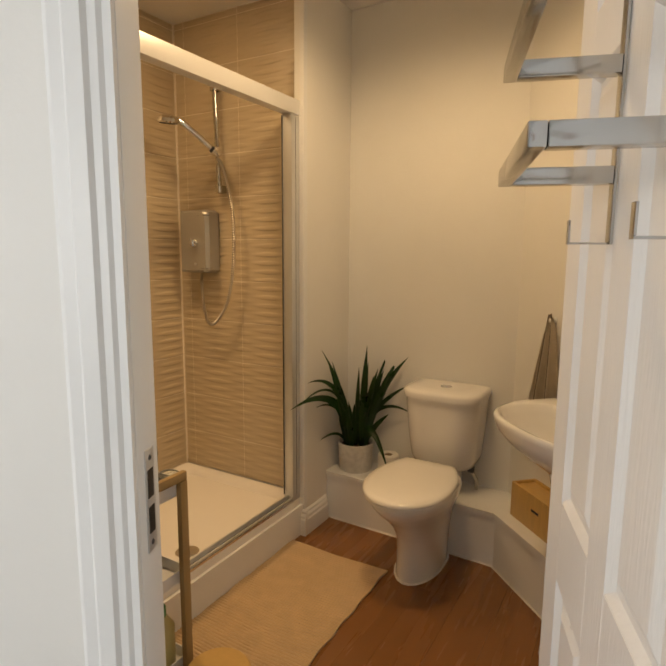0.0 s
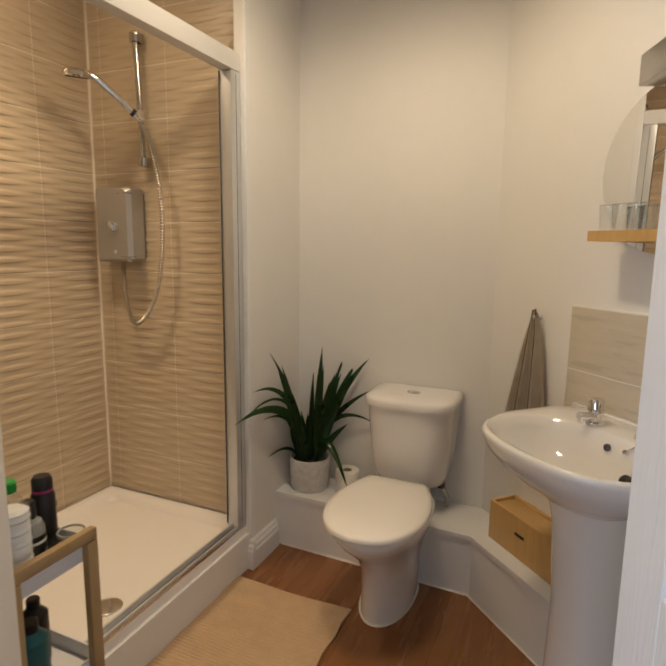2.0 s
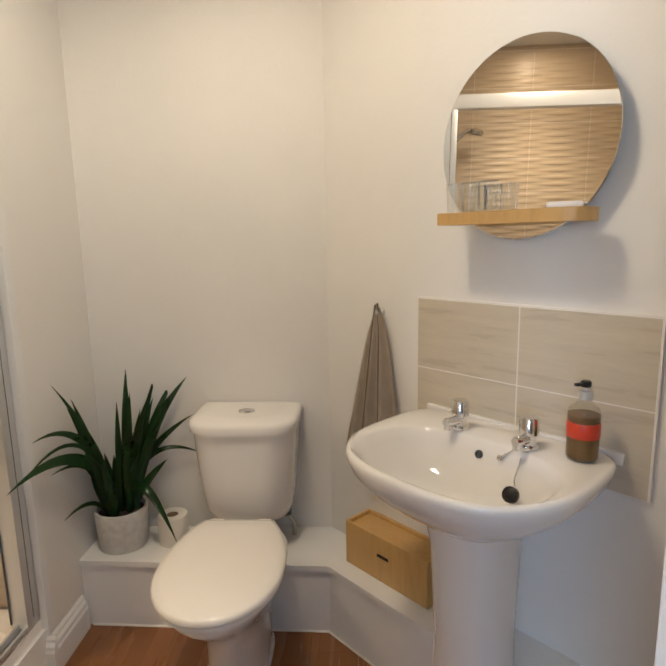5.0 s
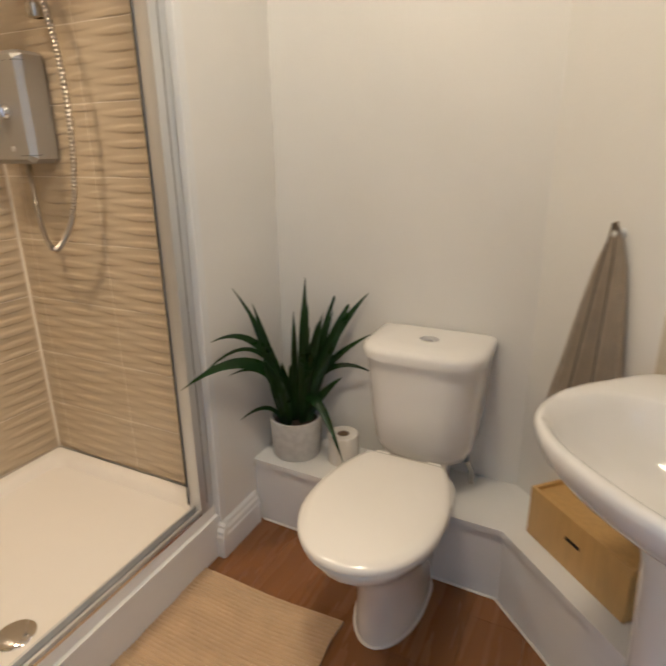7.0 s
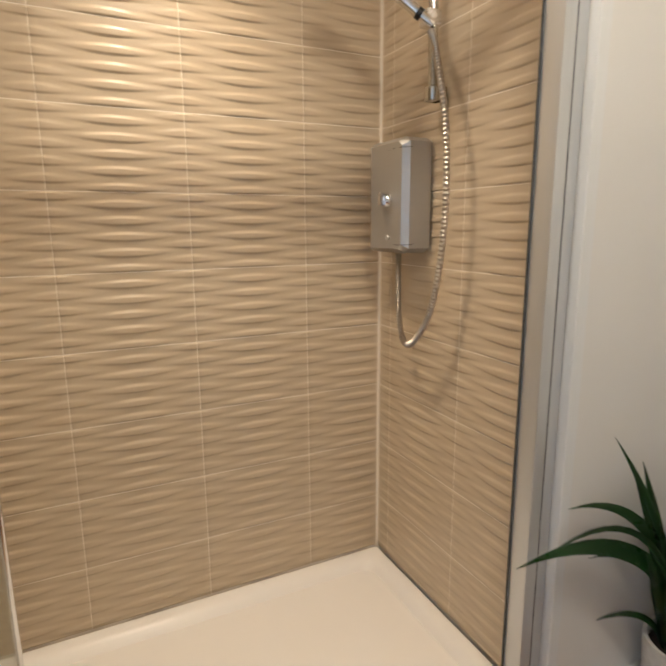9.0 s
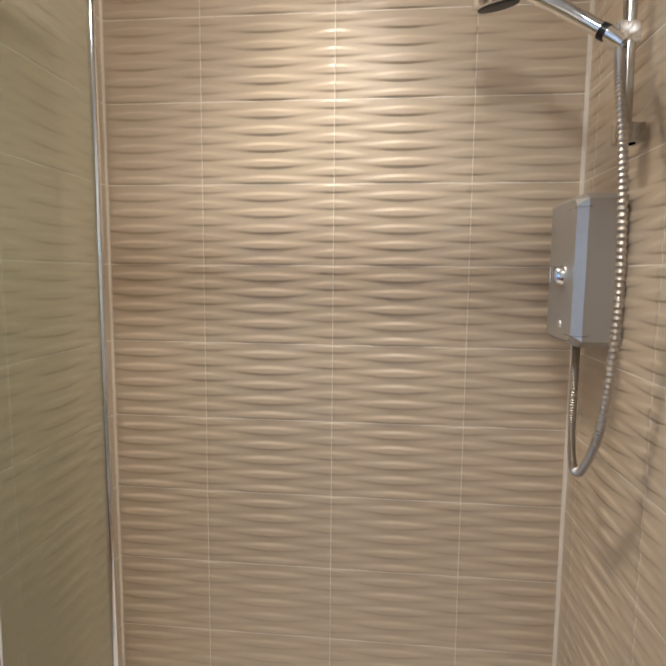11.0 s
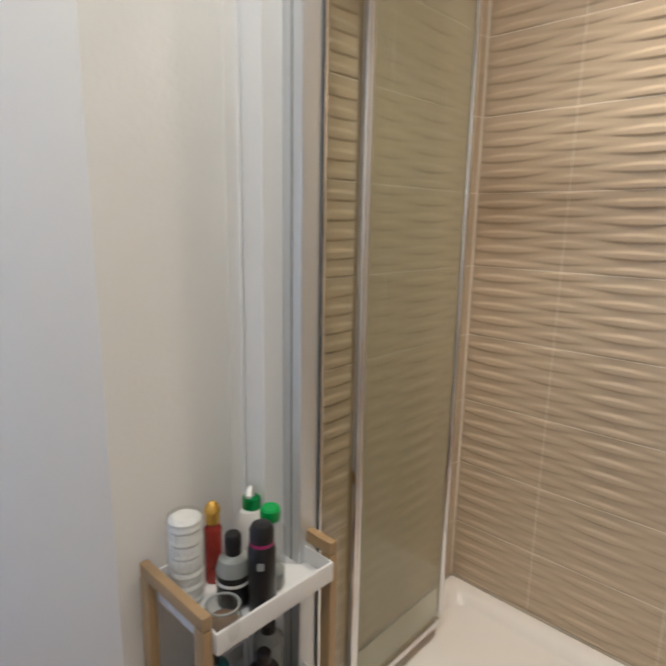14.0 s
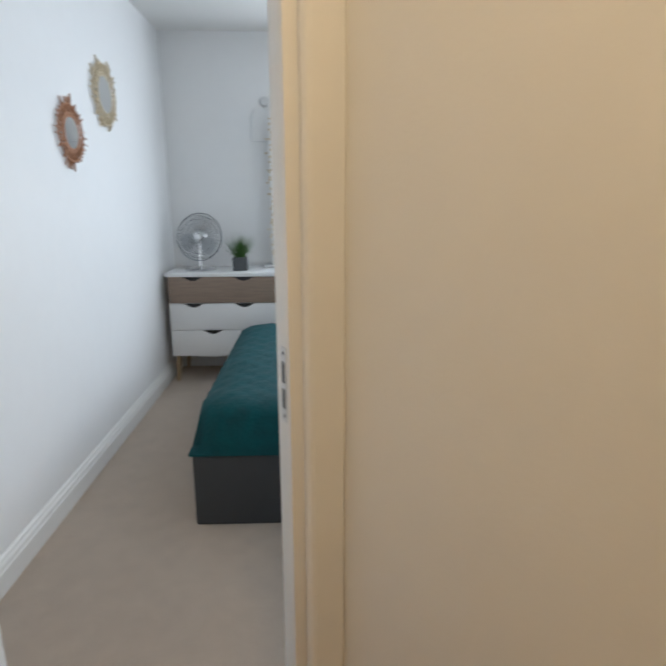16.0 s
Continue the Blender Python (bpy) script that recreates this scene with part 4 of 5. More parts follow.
part("board", loft([[(x, y, z) for x, y in ((-0.175, 0.046), (0.165, 0.046), (0.175, 0.05), (0.175, 0.075), (0.168, 0.098), (0.15, 0.115), (0.12, 0.122), (-0.175, 0.122))] for z in (0, 0.028)]), M_BAMBOO_H, shf, matrix=SK)
for x in (-0.12, 0.12):
    part("bracket", box(x - 0.012, x + 0.012, 0.0005, 0.0455, 0.002, 0.026, 0.002), M_BAMBOO_H, shf, matrix=SK)
gl = thing("tumbler", "clear straight-sided drinking glass", "glass", "tumblers on the shelf", at=sw(-1.393, 0.072, 1.3285))
gb = lathe([(0.0192, 0.0055), (0.0202, 0.010), (0.0230, 0.069)], seg=28)
bmesh.ops.delete(gb, geom=[f for f in gb.faces if len(f.verts) > 4], context="FACES_ONLY")
part("glass_body", gb, M_TUMBLER, gl)
gi = lathe([(0.0180, 0.0065), (0.0188, 0.011), (0.0214, 0.069)], seg=28)
bmesh.ops.delete(gi, geom=[f for f in gi.faces if len(f.verts) > 4], context="FACES_ONLY")
part("inner_wall", gi, M_TUMBLER, gl)
part("rim", lathe([(0.0214, 0.0691), (0.0222, 0.0702), (0.0230, 0.0691)], seg=28), M_TUMBLER, gl, "rounded glass rim")
part("base", lathe([(0.0175, 0), (0.019, 0.0015), (0.019, 0.005), (0.016, 0.0052)], seg=24), M_TUMBLER, gl, "thick glass base")
for a, b in ((-1.350, 0.074), (-1.304, 0.073)):
    copy_thing(gl, Matrix.Translation(sw(a, b, 1.3285)))
sp = thing("soap_bar", "small white wrapped soap on the shelf", "soap", at=sw(-1.12, 0.075, 1.3285))
part("bar", box(-0.035, 0.035, -0.02, 0.02, 0, 0.012, 0.005, Matrix.Rotation(radians(20), 4, "Z") @ SK), M_WHITEPL, sp)

# ---- rug ----
rg = bmesh.new()
n = 300
ra, rb = [], []
for i in range(n + 1):
    y = 1.085 + 0.785 * i / n
    z = 0.0055 + 0.0050 * abs(math.sin(i * math.pi / 5.0)) ** 0.6
    wob = 0.003 * math.sin(i * 0.11)
    ra.append([rg.verts.new((-1.222 + wob + (0.47 * k / 6), y + 0.004 * math.sin(k * 1.1 + 1), z + 0.001 * math.sin(k + i * 0.05))) for k in range(7)])
for r1, r2 in zip(ra, ra[1:]):
    for k in range(6):
        rg.faces.new((r1[k], r1[k + 1], r2[k + 1], r2[k]))
bmesh.ops.recalc_face_normals(rg, faces=rg.faces)
if rg.faces[0].normal.z < 0:
    bmesh.ops.reverse_faces(rg, faces=rg.faces[:])
skin = bmesh.ops.extrude_face_region(rg, geom=rg.faces[:])
for v in [q for q in skin["geom"] if isinstance(q, bmesh.types.BMVert)]:
    v.co.z = 0.0012
rug = thing("bath_rug", "sand-coloured ribbed cotton rug on the wood floor", "rug")
part("weave", rg, M_RUG, rug, smooth=60)

# ---- trolley ----
tr = thing("storage_trolley", "narrow bamboo and white metal storage trolley", "trolley", at=(-1.13, 0.91, 0))
RL = Matrix.Translation((1.13, -0.91, 0))
for x in (-1.262, -0.988):
    for y in (0.822, 0.993):
        part("leg", box(x - 0.009, x + 0.009, y - 0.013, y + 0.013, 0, 0.675, 0.003), M_TROLLEY, tr, matrix=RL)
    part("handle_bar", box(x - 0.009, x + 0.009, 0.809, 1.006, 0.6755, 0.702, 0.005), M_TROLLEY, tr, "bamboo handle bar", matrix=RL)
for z in (0.632, 0.37, 0.10):
    tray_ = part("tray", box(-1.252, -0.998, 0.812, 1.008, z, z + 0.004), M_WHITEFURN, tr, "white metal tray", matrix=RL)
    part("tray_lip", box(-1.252, -0.998, 0.806, 0.811, z, z + 0.038, 0.001), M_WHITEFURN, tray_, matrix=RL)
    part("tray_lip", box(-1.252, -0.998, 1.009, 1.014, z, z + 0.038, 0.001), M_WHITEFURN, tray_, matrix=RL)
    part("tray_lip", box(-1.2525, -1.2485, 0.812, 1.008, z + 0.0045, z + 0.038, 0.001), M_WHITEFURN, tray_, matrix=RL)
    part("tray_lip", box(-1.0015, -0.9975, 0.812, 1.008, z + 0.0045, z + 0.038, 0.001), M_WHITEFURN, tray_, matrix=RL)
TOP = 0.6362


def bottle(name, label, cat, x, y, z=TOP):
    return thing(name, label, cat, at=(x, y, z))


b = bottle("cotton_pads", "clear sleeve of white cotton pads", "cotton pads", -1.037, 0.868)
part("pads", lathe([(0.0275 + 0.0018 * (i % 2) + 0.0008 * math.sin(i * 1.7), 0.006 * i) for i in range(26)] + [(0.02, 0.156)], seg=24), M_COTTON, b)
part("sleeve", lathe([(0.0305, 0), (0.031, 0.150), (0.029, 0.158), (0.010, 0.162)], seg=24), M_CLEAR, b, "clear plastic sleeve")
b = bottle("perfume_bottle", "slim red bottle with a gold cap", "bottle", -1.096, 0.862)
part("body", lathe([(0.015, 0), (0.016, 0.003), (0.016, 0.105), (0.008, 0.116)], seg=20), M_PINK, b)
part("cap", lathe([(0.013, 0.116), (0.013, 0.136), (0.015, 0.138), (0.011, 0.150), (0.004, 0.156)], seg=18), M_GOLD, b, "gold cap")
b = bottle("lotion_bottle", "white lotion bottle with a green and white pump", "bottle", -1.178, 0.868)
part("body", lathe([(0.028, 0), (0.030, 0.004), (0.030, 0.100), (0.024, 0.112), (0.014, 0.116)], seg=24, sy=0.7), M_WHITEPL, b)
part("pump_collar", lathe([(0.017, 0.116), (0.017, 0.136), (0.010, 0.139)], seg=20), M_GREENDK, b, "green collar")
part("pump", tube(smooth_path([(0, 0, 0.138), (0, 0, 0.152), (0.012, 0.010, 0.158), (0.022, 0.02, 0.150)], 5), 0.006, 10), M_WHITEPL, b, "white pump")
part("mark", box(-0.012, 0.014, 0.0212, 0.0218, 0.055, 0.062), M_GREENDK, b)
b = bottle("tonic_bottle", "clear bottle with a bright green cap", "bottle", -1.160, 0.945)
part("body", lathe([(0.025, 0), (0.027, 0.004), (0.027, 0.110), (0.016, 0.125), (0.013, 0.130)], seg=24), M_CLEAR, b)
part("liquid", lathe([(0.0245, 0.003), (0.0255, 0.030), (0.005, 0.031)], seg=24), M_GREYLIQ, b)
part("cap", lathe([(0.017, 0.130), (0.018, 0.132), (0.018, 0.150), (0.015, 0.154)], seg=20), M_GREENCAP, b, "bright green cap")
b = bottle("shampoo_bottle", "grey bottle with a black label and cap", "bottle", -1.087, 0.935)
part("body", lathe([(0.027, 0), (0.029, 0.004), (0.029, 0.072), (0.024, 0.086), (0.012, 0.094)], seg=24), M_GREYLIQ, b)
lb = part("label", lathe([(0.0292, 0.006), (0.0296, 0.007), (0.0296, 0.060), (0.0292, 0.061)], seg=24), M_BLACK, b, "black label")
part("print", lathe([(0.0297, 0.044), (0.0299, 0.0445), (0.0299, 0.0495), (0.0297, 0.050)], seg=24), M_WHITEPL, lb)
part("cap", lathe([(0.014, 0.094), (0.0145, 0.096), (0.0145, 0.126), (0.012, 0.130)], seg=20), M_BLACK, b, "black cap")
b = bottle("spray_can", "black spray can with a magenta band", "spray can", -1.108, 0.986)
part("body", lathe([(0.022, 0), (0.0235, 0.003), (0.0235, 0.118), (0.020, 0.126)], seg=24), M_BLACK, b)
part("band", lathe([(0.0205, 0.126), (0.0208, 0.127), (0.0208, 0.131), (0.0205, 0.132)], seg=24), M_MAGENTA, b, "magenta band")
part("cap", lathe([(0.0205, 0.132), (0.0205, 0.152), (0.016, 0.160), (0.006, 0.162)], seg=24), M_BLACK, b)
part("print", box(-0.002, 0.010, 0.0224, 0.0242, 0.09, 0.103, 0.002, Matrix.Rotation(radians(-35), 4, "Z")), M_GREYLIQ, b)
b = bottle("glass_jar", "small round clear glass jar", "jar", -1.030, 0.985)
# grey ring added to outline the clear jar's mouth
part("rim", tube([(0.026 * math.cos(radians(i * 15)), 0.026 * math.sin(radians(i * 15)), 0.0535) for i in range(25)], 0.0022, 6), M_GREYLIQ, b, "grey ring drawn round the glass rim")
part("jar", lathe([(0.024, 0), (0.030, 0.006), (0.032, 0.025), (0.028, 0.044), (0.026, 0.052), (0.024, 0.052), (0.026, 0.042), (0.029, 0.025), (0.02, 0.006)], seg=28), M_CLEAR, b)
part("contents", lathe([(0.022, 0.004), (0.027, 0.012), (0.024, 0.026), (0.005, 0.030)], seg=16), M_CARD, b)
for x, y, h, r, m_, nm in ((-1.06, 0.90, 0.16, 0.032, M_DRESS, "teal bottle standing on the middle tray"), (-1.13, 0.96, 0.15, 0.028, M_BLACK, "black bottle standing on the middle tray"),
                           (-1.19, 0.90, 0.14, 0.03, M_GREYLIQ, "grey bottle standing on the middle tray")):
    b = bottle("toiletry_bottle", nm, "bottle", x, y, 0.3742)
    part("body", lathe([(r * 0.93, 0), (r, 0.004), (r, h * 0.75), (r * 0.5, h * 0.86)], seg=22), m_, b)
    part("cap", lathe([(r * 0.5, h * 0.86), (r * 0.5, h * 0.98), (r * 0.4, h)], seg=16), M_BLACK, b)
b = bottle("washing_bottle", "yellow and pale green bottle on the low tray", "bottle", -1.05, 0.95, 0.1042)
part("body", lathe([(0.038, 0), (0.040, 0.006), (0.040, 0.13), (0.018, 0.165)], seg=22), mat("pale_yellow", (0.55, 0.48, 0.22), 0.4), b)
part("cap", lathe([(0.018, 0.165), (0.018, 0.19), (0.015, 0.195)], seg=16), M_GREENDK, b)
b = thing("waste_bin", "round bamboo-topped bin on the floor by the trolley", "bin", at=(-0.845, 0.965, 0))
part("bin_body", lathe([(0.075, 0), (0.078, 0.004), (0.085, 0.150)], seg=32), M_WHITEPL, b)
part("lid", lathe([(0.088, 0.1505), (0.090, 0.153), (0.090, 0.168), (0.084, 0.174), (0.02, 0.176)], seg=32), M_BAMBOO, b, "bamboo lid")

# ---- open door with towel rack ----
HX, HY = 0.154, 0.402
FX, FY = -0.036, 0.980
leafdir = (Vector((FX, FY, 0)) - Vector((HX, HY, 0)))
LW = leafdir.length
leafdir.normalize()
lnorm = Vector((-leafdir.y, leafdir.x, 0))
if lnorm.x > 0:
    lnorm = -lnorm
DM = Matrix(((leafdir.x, lnorm.x, 0, 0), (leafdir.y, lnorm.y, 0, 0), (0, 0, 1, 0), (0, 0, 0, 1)))
dr = thing("door_1", "white panelled door standing open into the bathroom", "door", at=(HX, HY, 0), kind="structure")
# stiles, rails and recessed panels; local x along the leaf, y out of its hall face
z_top, th = 1.99, 0.035
st = 0.095


def dpart(name, *a, bevel=0.002, label="", material=M_DOOR):
    return part(name, box(*a, bevel), material, dr, label, smooth=None, matrix=DM)


dpart("stile", 0.002, st, -th, 0, 0.008, z_top)
dpart("stile", LW - st, LW, -th, 0, 0.008, z_top)
mid = LW / 2
dpart("muntin", mid - 0.04, mid + 0.04, -th, 0, 0.008, z_top)
for z0, z1 in ((0.008, 0.20), (0.76, 0.90), (1.56, 1.65), (1.88, z_top)):
    dpart("rail", st, mid - 0.04, -th, 0, z0, z1)
    dpart("rail", mid + 0.04, LW - st, -th, 0, z0, z1)
for xa, xb in ((st, mid - 0.04), (mid + 0.04, LW - st)):
    for z0, z1 in ((0.20, 0.76), (0.90, 1.56), (1.65, 1.88)):
        pn = bmesh.new()
        rings = []
        for ins, y in ((0.0, -0.001), (0.012, -0.010), (0.022, -0.010), (0.040, -0.003)):
            rings.append([(xa + ins, y, z0 + ins), (xb - ins, y, z0 + ins), (xb - ins, y, z1 - ins), (xa + ins, y, z1 - ins)])
        rings.insert(0, [(xa, -th + 0.004, z0), (xb, -th + 0.004, z0), (xb, -th + 0.004, z1), (xa, -th + 0.004, z1)])
        part("panel", loft(rings), M_DOOR, dr, smooth=None, matrix=DM)
for z in (0.25, 1.02, 1.75):
    part("hinge", tube([(0.0, -th - 0.004, z - 0.04), (0.0, -th - 0.004, z + 0.04)], 0.006, 10), M_ALU, dr, matrix=DM)

rk = thing("door_towel_rack", "chrome over-door towel rack with rails and hooks", "towel rack", at=(HX, HY, 0))
RA, RB, OUT = 0.10, 0.350, 0.122
for x in (RB, RA):
    hk_ = part("strap", box(x - 0.010, x + 0.010, 0.001, 0.005, 1.316, z_top + 0.003, 0.001), M_RACK, rk, matrix=DM)
    part("over_hook", box(x - 0.010, x + 0.010, -th - 0.003, 0.005, z_top + 0.0032, z_top + 0.006, 0.0005), M_RACK, hk_, matrix=DM)
    part("hook", box(x - 0.006, x + 0.006, 0.0052, 0.052, 1.316, 1.3185, 0.0006), M_RACK, hk_, matrix=DM)
    part("hook_tip", box(x - 0.006, x + 0.006, 0.0495, 0.052, 1.3187, 1.346, 0.0006), M_RACK, hk_, matrix=DM)
for z in (1.389, 1.516):
    for x in (RB, RA):
        part("rail_arm", box(x - 0.010, x + 0.010, 0.0055, OUT, z, z + 0.021, 0.0015), M_RACK, rk, matrix=DM)
    part("rail_bar", box(RA - 0.010, RB + 0.010, OUT + 0.0005, OUT + 0.016, z, z + 0.021, 0.0015), M_RACK, rk, matrix=DM)

# ---- bedroom ----
bed = thing("bed", "double bed on a charcoal base with a teal quilted throw", "bed", at=(-0.7, -1.5, 0))
BL = Matrix.Translation((0.7, 1.5, 0))
part("bed_base", box(-1.45, -0.005, -2.25, -0.653, 0.0, 0.315, 0.012), M_BEDBASE, bed, "charcoal upholstered bed base", matrix=BL)
th_bm = bmesh.new()
nx, ny = 48, 60
gv = []
for j in range(ny + 1):
    row = []
    for i in range(nx + 1):
        x = -1.455 + 1.460 * i / nx
        y = -2.25 + 1.612 * j / ny
        ex, ey = max(0, min(x + 1.455, 0.005 - x)), max(0, min(y + 2.25, -0.638 - y))
        cx_, cy_ = max(0.0, 0.19 - ex) / 0.19, max(0.0, 0.19 - ey) / 0.19
        edge = math.sqrt(max(0.0, 1 - min(1.0, cx_ ** 2 + cy_ ** 2)))
        z = 0.325 + 0.185 * edge ** 0.4
        z += 0.006 * math.sin(x * 55) * math.sin(y * 55) * edge + 0.004 * noise.noise((x * 9, y * 9, 0))
        row.append(th_bm.verts.new((x, y, z)))
    gv.append(row)
for j in range(ny):
    for i in range(nx):
        th_bm.faces.new((gv[j][i], gv[j][i + 1], gv[j + 1][i + 1], gv[j + 1][i]))
rim = [gv[0][i] for i in range(nx + 1)] + [gv[j][nx] for j in range(1, ny + 1)] + [gv[ny][i] for i in range(nx - 1, -1, -1)] + [gv[j][0] for j in range(ny - 1, 0, -1)]
low = [th_bm.verts.new((v.co.x * 0.995 - 0.003, v.co.y, 0.316)) for v in rim]
for i in range(len(rim)):
    k = (i + 1) % len(rim)
    th_bm.faces.new((rim[i], low[i], low[k], rim[k]))
th_bm.faces.new(low)
part("throw", th_bm, M_TEAL, bed, "teal quilted throw", smooth=80, matrix=BL)

ch = thing("chest_of_drawers", "white chest of drawers with a grey-brown top drawer", "chest of drawers", at=(0.0, -2.65, 0))
HL = Matrix.Translation((0, 2.65, 0))
part("carcass", box(-0.60, 0.530, -2.846, -2.462, 0.195, 0.770, 0.002), M_WHITEFURN, ch, matrix=HL)
part("top_board", box(-0.615, 0.545, -2.848, -2.444, 0.7705, 0.796, 0.002), M_WHITEFURN, ch, matrix=HL)
for z0, z1, m_, lab, xs in ((0.585, 0.768, M_GREYWOOD, "grey-brown wood drawer front", (0.355, 0.0)), (0.392, 0.580, M_WHITEFURN, "white drawer front", (0.355, 0.0)), (0.198, 0.387, M_WHITEFURN, "white drawer front", (0.23, -0.3))):
    d_ = part("drawer_front", box(-0.597, 0.527, -2.4615, -2.446, z0, z1, 0.002), m_, ch, lab, matrix=HL)
    for x in xs:
        # thin black plate on the front paints the shade of a cut-out pull
        cut = bmesh.new()
        ring = [(x + 0.075 * c, z1 - 0.028 * math.sin(math.pi * (c + 1) / 2) ** 1.5) for c in [k / 8 - 1 for k in range(17)]]
        vs = [cut.verts.new((px, yy, pz + 0.001)) for yy in (-2.4462, -2.4452) for px, pz in ring]
        kk = len(ring)
        cut.faces.new(vs[:kk])
        cut.faces.new(vs[kk:][::-1])
        for q in range(kk):
            cut.faces.new((vs[q], vs[(q + 1) % kk], vs[kk + (q + 1) % kk], vs[kk + q]))
        part("finger_pull_shade", cut, M_BLACK, d_, "black patch for the shade in a curved finger pull", smooth=None, matrix=HL)
for x in (0.495, -0.565):
    for y in (-2.49, -2.81):
        part("leg", loft([[(x - s * 0.5 + lean, y - s, z), (x + s * 0.5 + lean, y - s, z), (x + s * 0.5 + lean, y + s, z), (x - s * 0.5 + lean, y + s, z)] for z, s, lean in ((0.0, 0.016, 0.012), (0.1945, 0.026, 0.0))]), M_OAK, ch, smooth=None, matrix=HL)
part("plinth_shadow_board", box(-0.50, 0.42, -2.79, -2.775, 0.09, 0.1945, 0.002), M_WHITEFURN, ch, matrix=HL)

fan = thing("desk_fan", "chrome desk fan with a wire cage", "fan", at=(0.325, -2.62, 0.7965))
part("base", lathe([(0.105, 0), (0.108, 0.006), (0.095, 0.014), (0.03, 0.020), (0.016, 0.03)], seg=36), M_CHROME, fan)
part("stem", tube([(0, 0, 0.025), (0, 0.0, 0.12), (0, -0.02, 0.19)], 0.012, 12), M_CHROME, fan)
FT = Matrix.Translation((0, 0.0, 0.235)) @ Matrix.Rotation(radians(-12), 4, "Z") @ Matrix.Rotation(radians(-80), 4, "X")
part("motor", lathe([(0.03, -0.10), (0.045, -0.09), (0.045, -0.03), (0.03, -0.01)], seg=24), M_CHROME, fan, matrix=FT)
cage = bmesh.new()
for r, z in ((0.168, 0.0), (0.150, 0.032), (0.120, 0.042), (0.150, -0.032), (0.120, -0.042), (0.05, 0.047)):
    add_tube(cage, [(r * math.cos(a), r * math.sin(a), z) for a in [2 * math.pi * i / 48 for i in range(49)]], 0.0016 if r < 0.16 else 0.0035, 5)
for i in range(40):
    a = 2 * math.pi * i / 40
    for s in (1, -1):
        add_tube(cage, [(r * math.cos(a), r * math.sin(a), z * s) for r, z in ((0.03, 0.048), (0.09, 0.046), (0.14, 0.036), (0.168, 0.0))], 0.0008, 4)
part("cage", cage, M_FANWIRE, fan, "chrome wire cage", smooth=None, matrix=FT)
part("hub", lathe([(0.035, -0.01), (0.035, 0.02), (0.02, 0.03)], seg=24), M_CHROME, fan, matrix=FT)
for k in range(3):
    bl = bmesh.new()
    base = radians(120 * k + 20)
    rws = []
    for i in range(7):
        r = 0.03 + 0.115 * i / 6
        w = 0.25 + 0.42 * math.sin(math.pi * min(1, i / 6 * 0.85 + 0.1))
        rws.append([bl.verts.new((r * math.cos(base + q * w), r * math.sin(base + q * w), 0.016 * q)) for q in (-1, -0.33, 0.33, 1)])
    for r1, r2 in zip(rws, rws[1:]):
        for q in range(3):
            bl.faces.new((r1[q], r1[q + 1], r2[q + 1], r2[q]))
    bmesh.ops.solidify(bl, geom=bl.faces[:], thickness=0.0015)
    part("blade", bl, M_ALU, fan, smooth=50, matrix=FT)

hp = thing("small_plant", "small grassy plant in a dark grey pot", "plant", at=(0.037, -2.60, 0.7965))
part("pot", box(-0.050, 0.050, -0.050, 0.050, 0.0, 0.095, 0.006), M_DGREY, hp)
gr = bmesh.new()
rnd = random.Random(5)
for i in range(260):
    a, r = rnd.uniform(0, 6.283), rnd.uniform(0, 0.04)
    lean, h = rnd.uniform(0.0, 0.15), rnd.uniform(0.08, 0.19)
    p0 = Vector((r * math.cos(a), r * math.sin(a), 0.09))
    p2 = p0 + Vector((math.cos(a) * lean, math.sin(a) * lean, h))
    s = Vector((-math.sin(a), math.cos(a), 0)) * 0.0028
    v = [gr.verts.new(p) for p in (p0 - s, p0 + s, p2)]
    gr.faces.new(v)
part("grass", gr, M_GRASS, hp, "dense green blades", smooth=None)


def sun_mirror(name, label, y, z, r0, r1, spikes, m_, seed):
    t_ = thing(name, label, "mirror", "sunburst mirrors on the bedroom wall", at=(0.579, y, z))
    R = Matrix.Rotation(radians(-90), 4, "Y")
    part("mirror_glass", lathe([(r0, 0.010), (r0, 0.016), (r0 * 0.3, 0.0162)], seg=40), M_MIRROR, t_, matrix=R)
    rg_ = bmesh.new()
    for rr in (r0 + 0.004, r0 + 0.016, (r0 + r1) * 0.52):
        add_tube(rg_, [(rr * math.cos(a), rr * math.sin(a), 0.013) for a in [2 * math.pi * i / 40 for i in range(41)]], 0.004, 6)
    part("ring", rg_, m_, t_, matrix=R)
    rn = random.Random(seed)
    for i in range(spikes):
        a = 2 * math.pi * i / spikes + rn.uniform(-0.03, 0.03)
        L = r1 * rn.uniform(0.72, 1.0)
        c, s = math.cos(a), math.sin(a)
        w = 0.16 if i % 2 else 0.02
        pts = [((r0 + 0.006) * math.cos(a - w), (r0 + 0.006) * math.sin(a - w), 0.012), (L * c, L * s, 0.012), ((r0 + 0.006) * math.cos(a + w), (r0 + 0.006) * math.sin(a + w), 0.012)]
        part("ray", tube(pts, 0.0042, 5), m_, t_, matrix=R)


sun_mirror("sunburst_mirror", "round mirror in a brown rattan sunburst frame", -1.235, 1.582, 0.066, 0.165, 34, M_COPPER, 3)
sun_mirror("sunburst_mirror", "round mirror in a pale rattan sunburst frame", -1.69, 1.815, 0.088, 0.195, 46, M_PALERATTAN, 4)

lm = thing("vanity_mirror", "tall white-framed mirror standing on the chest", "mirror", at=(-0.36, -2.78, 0.7965))
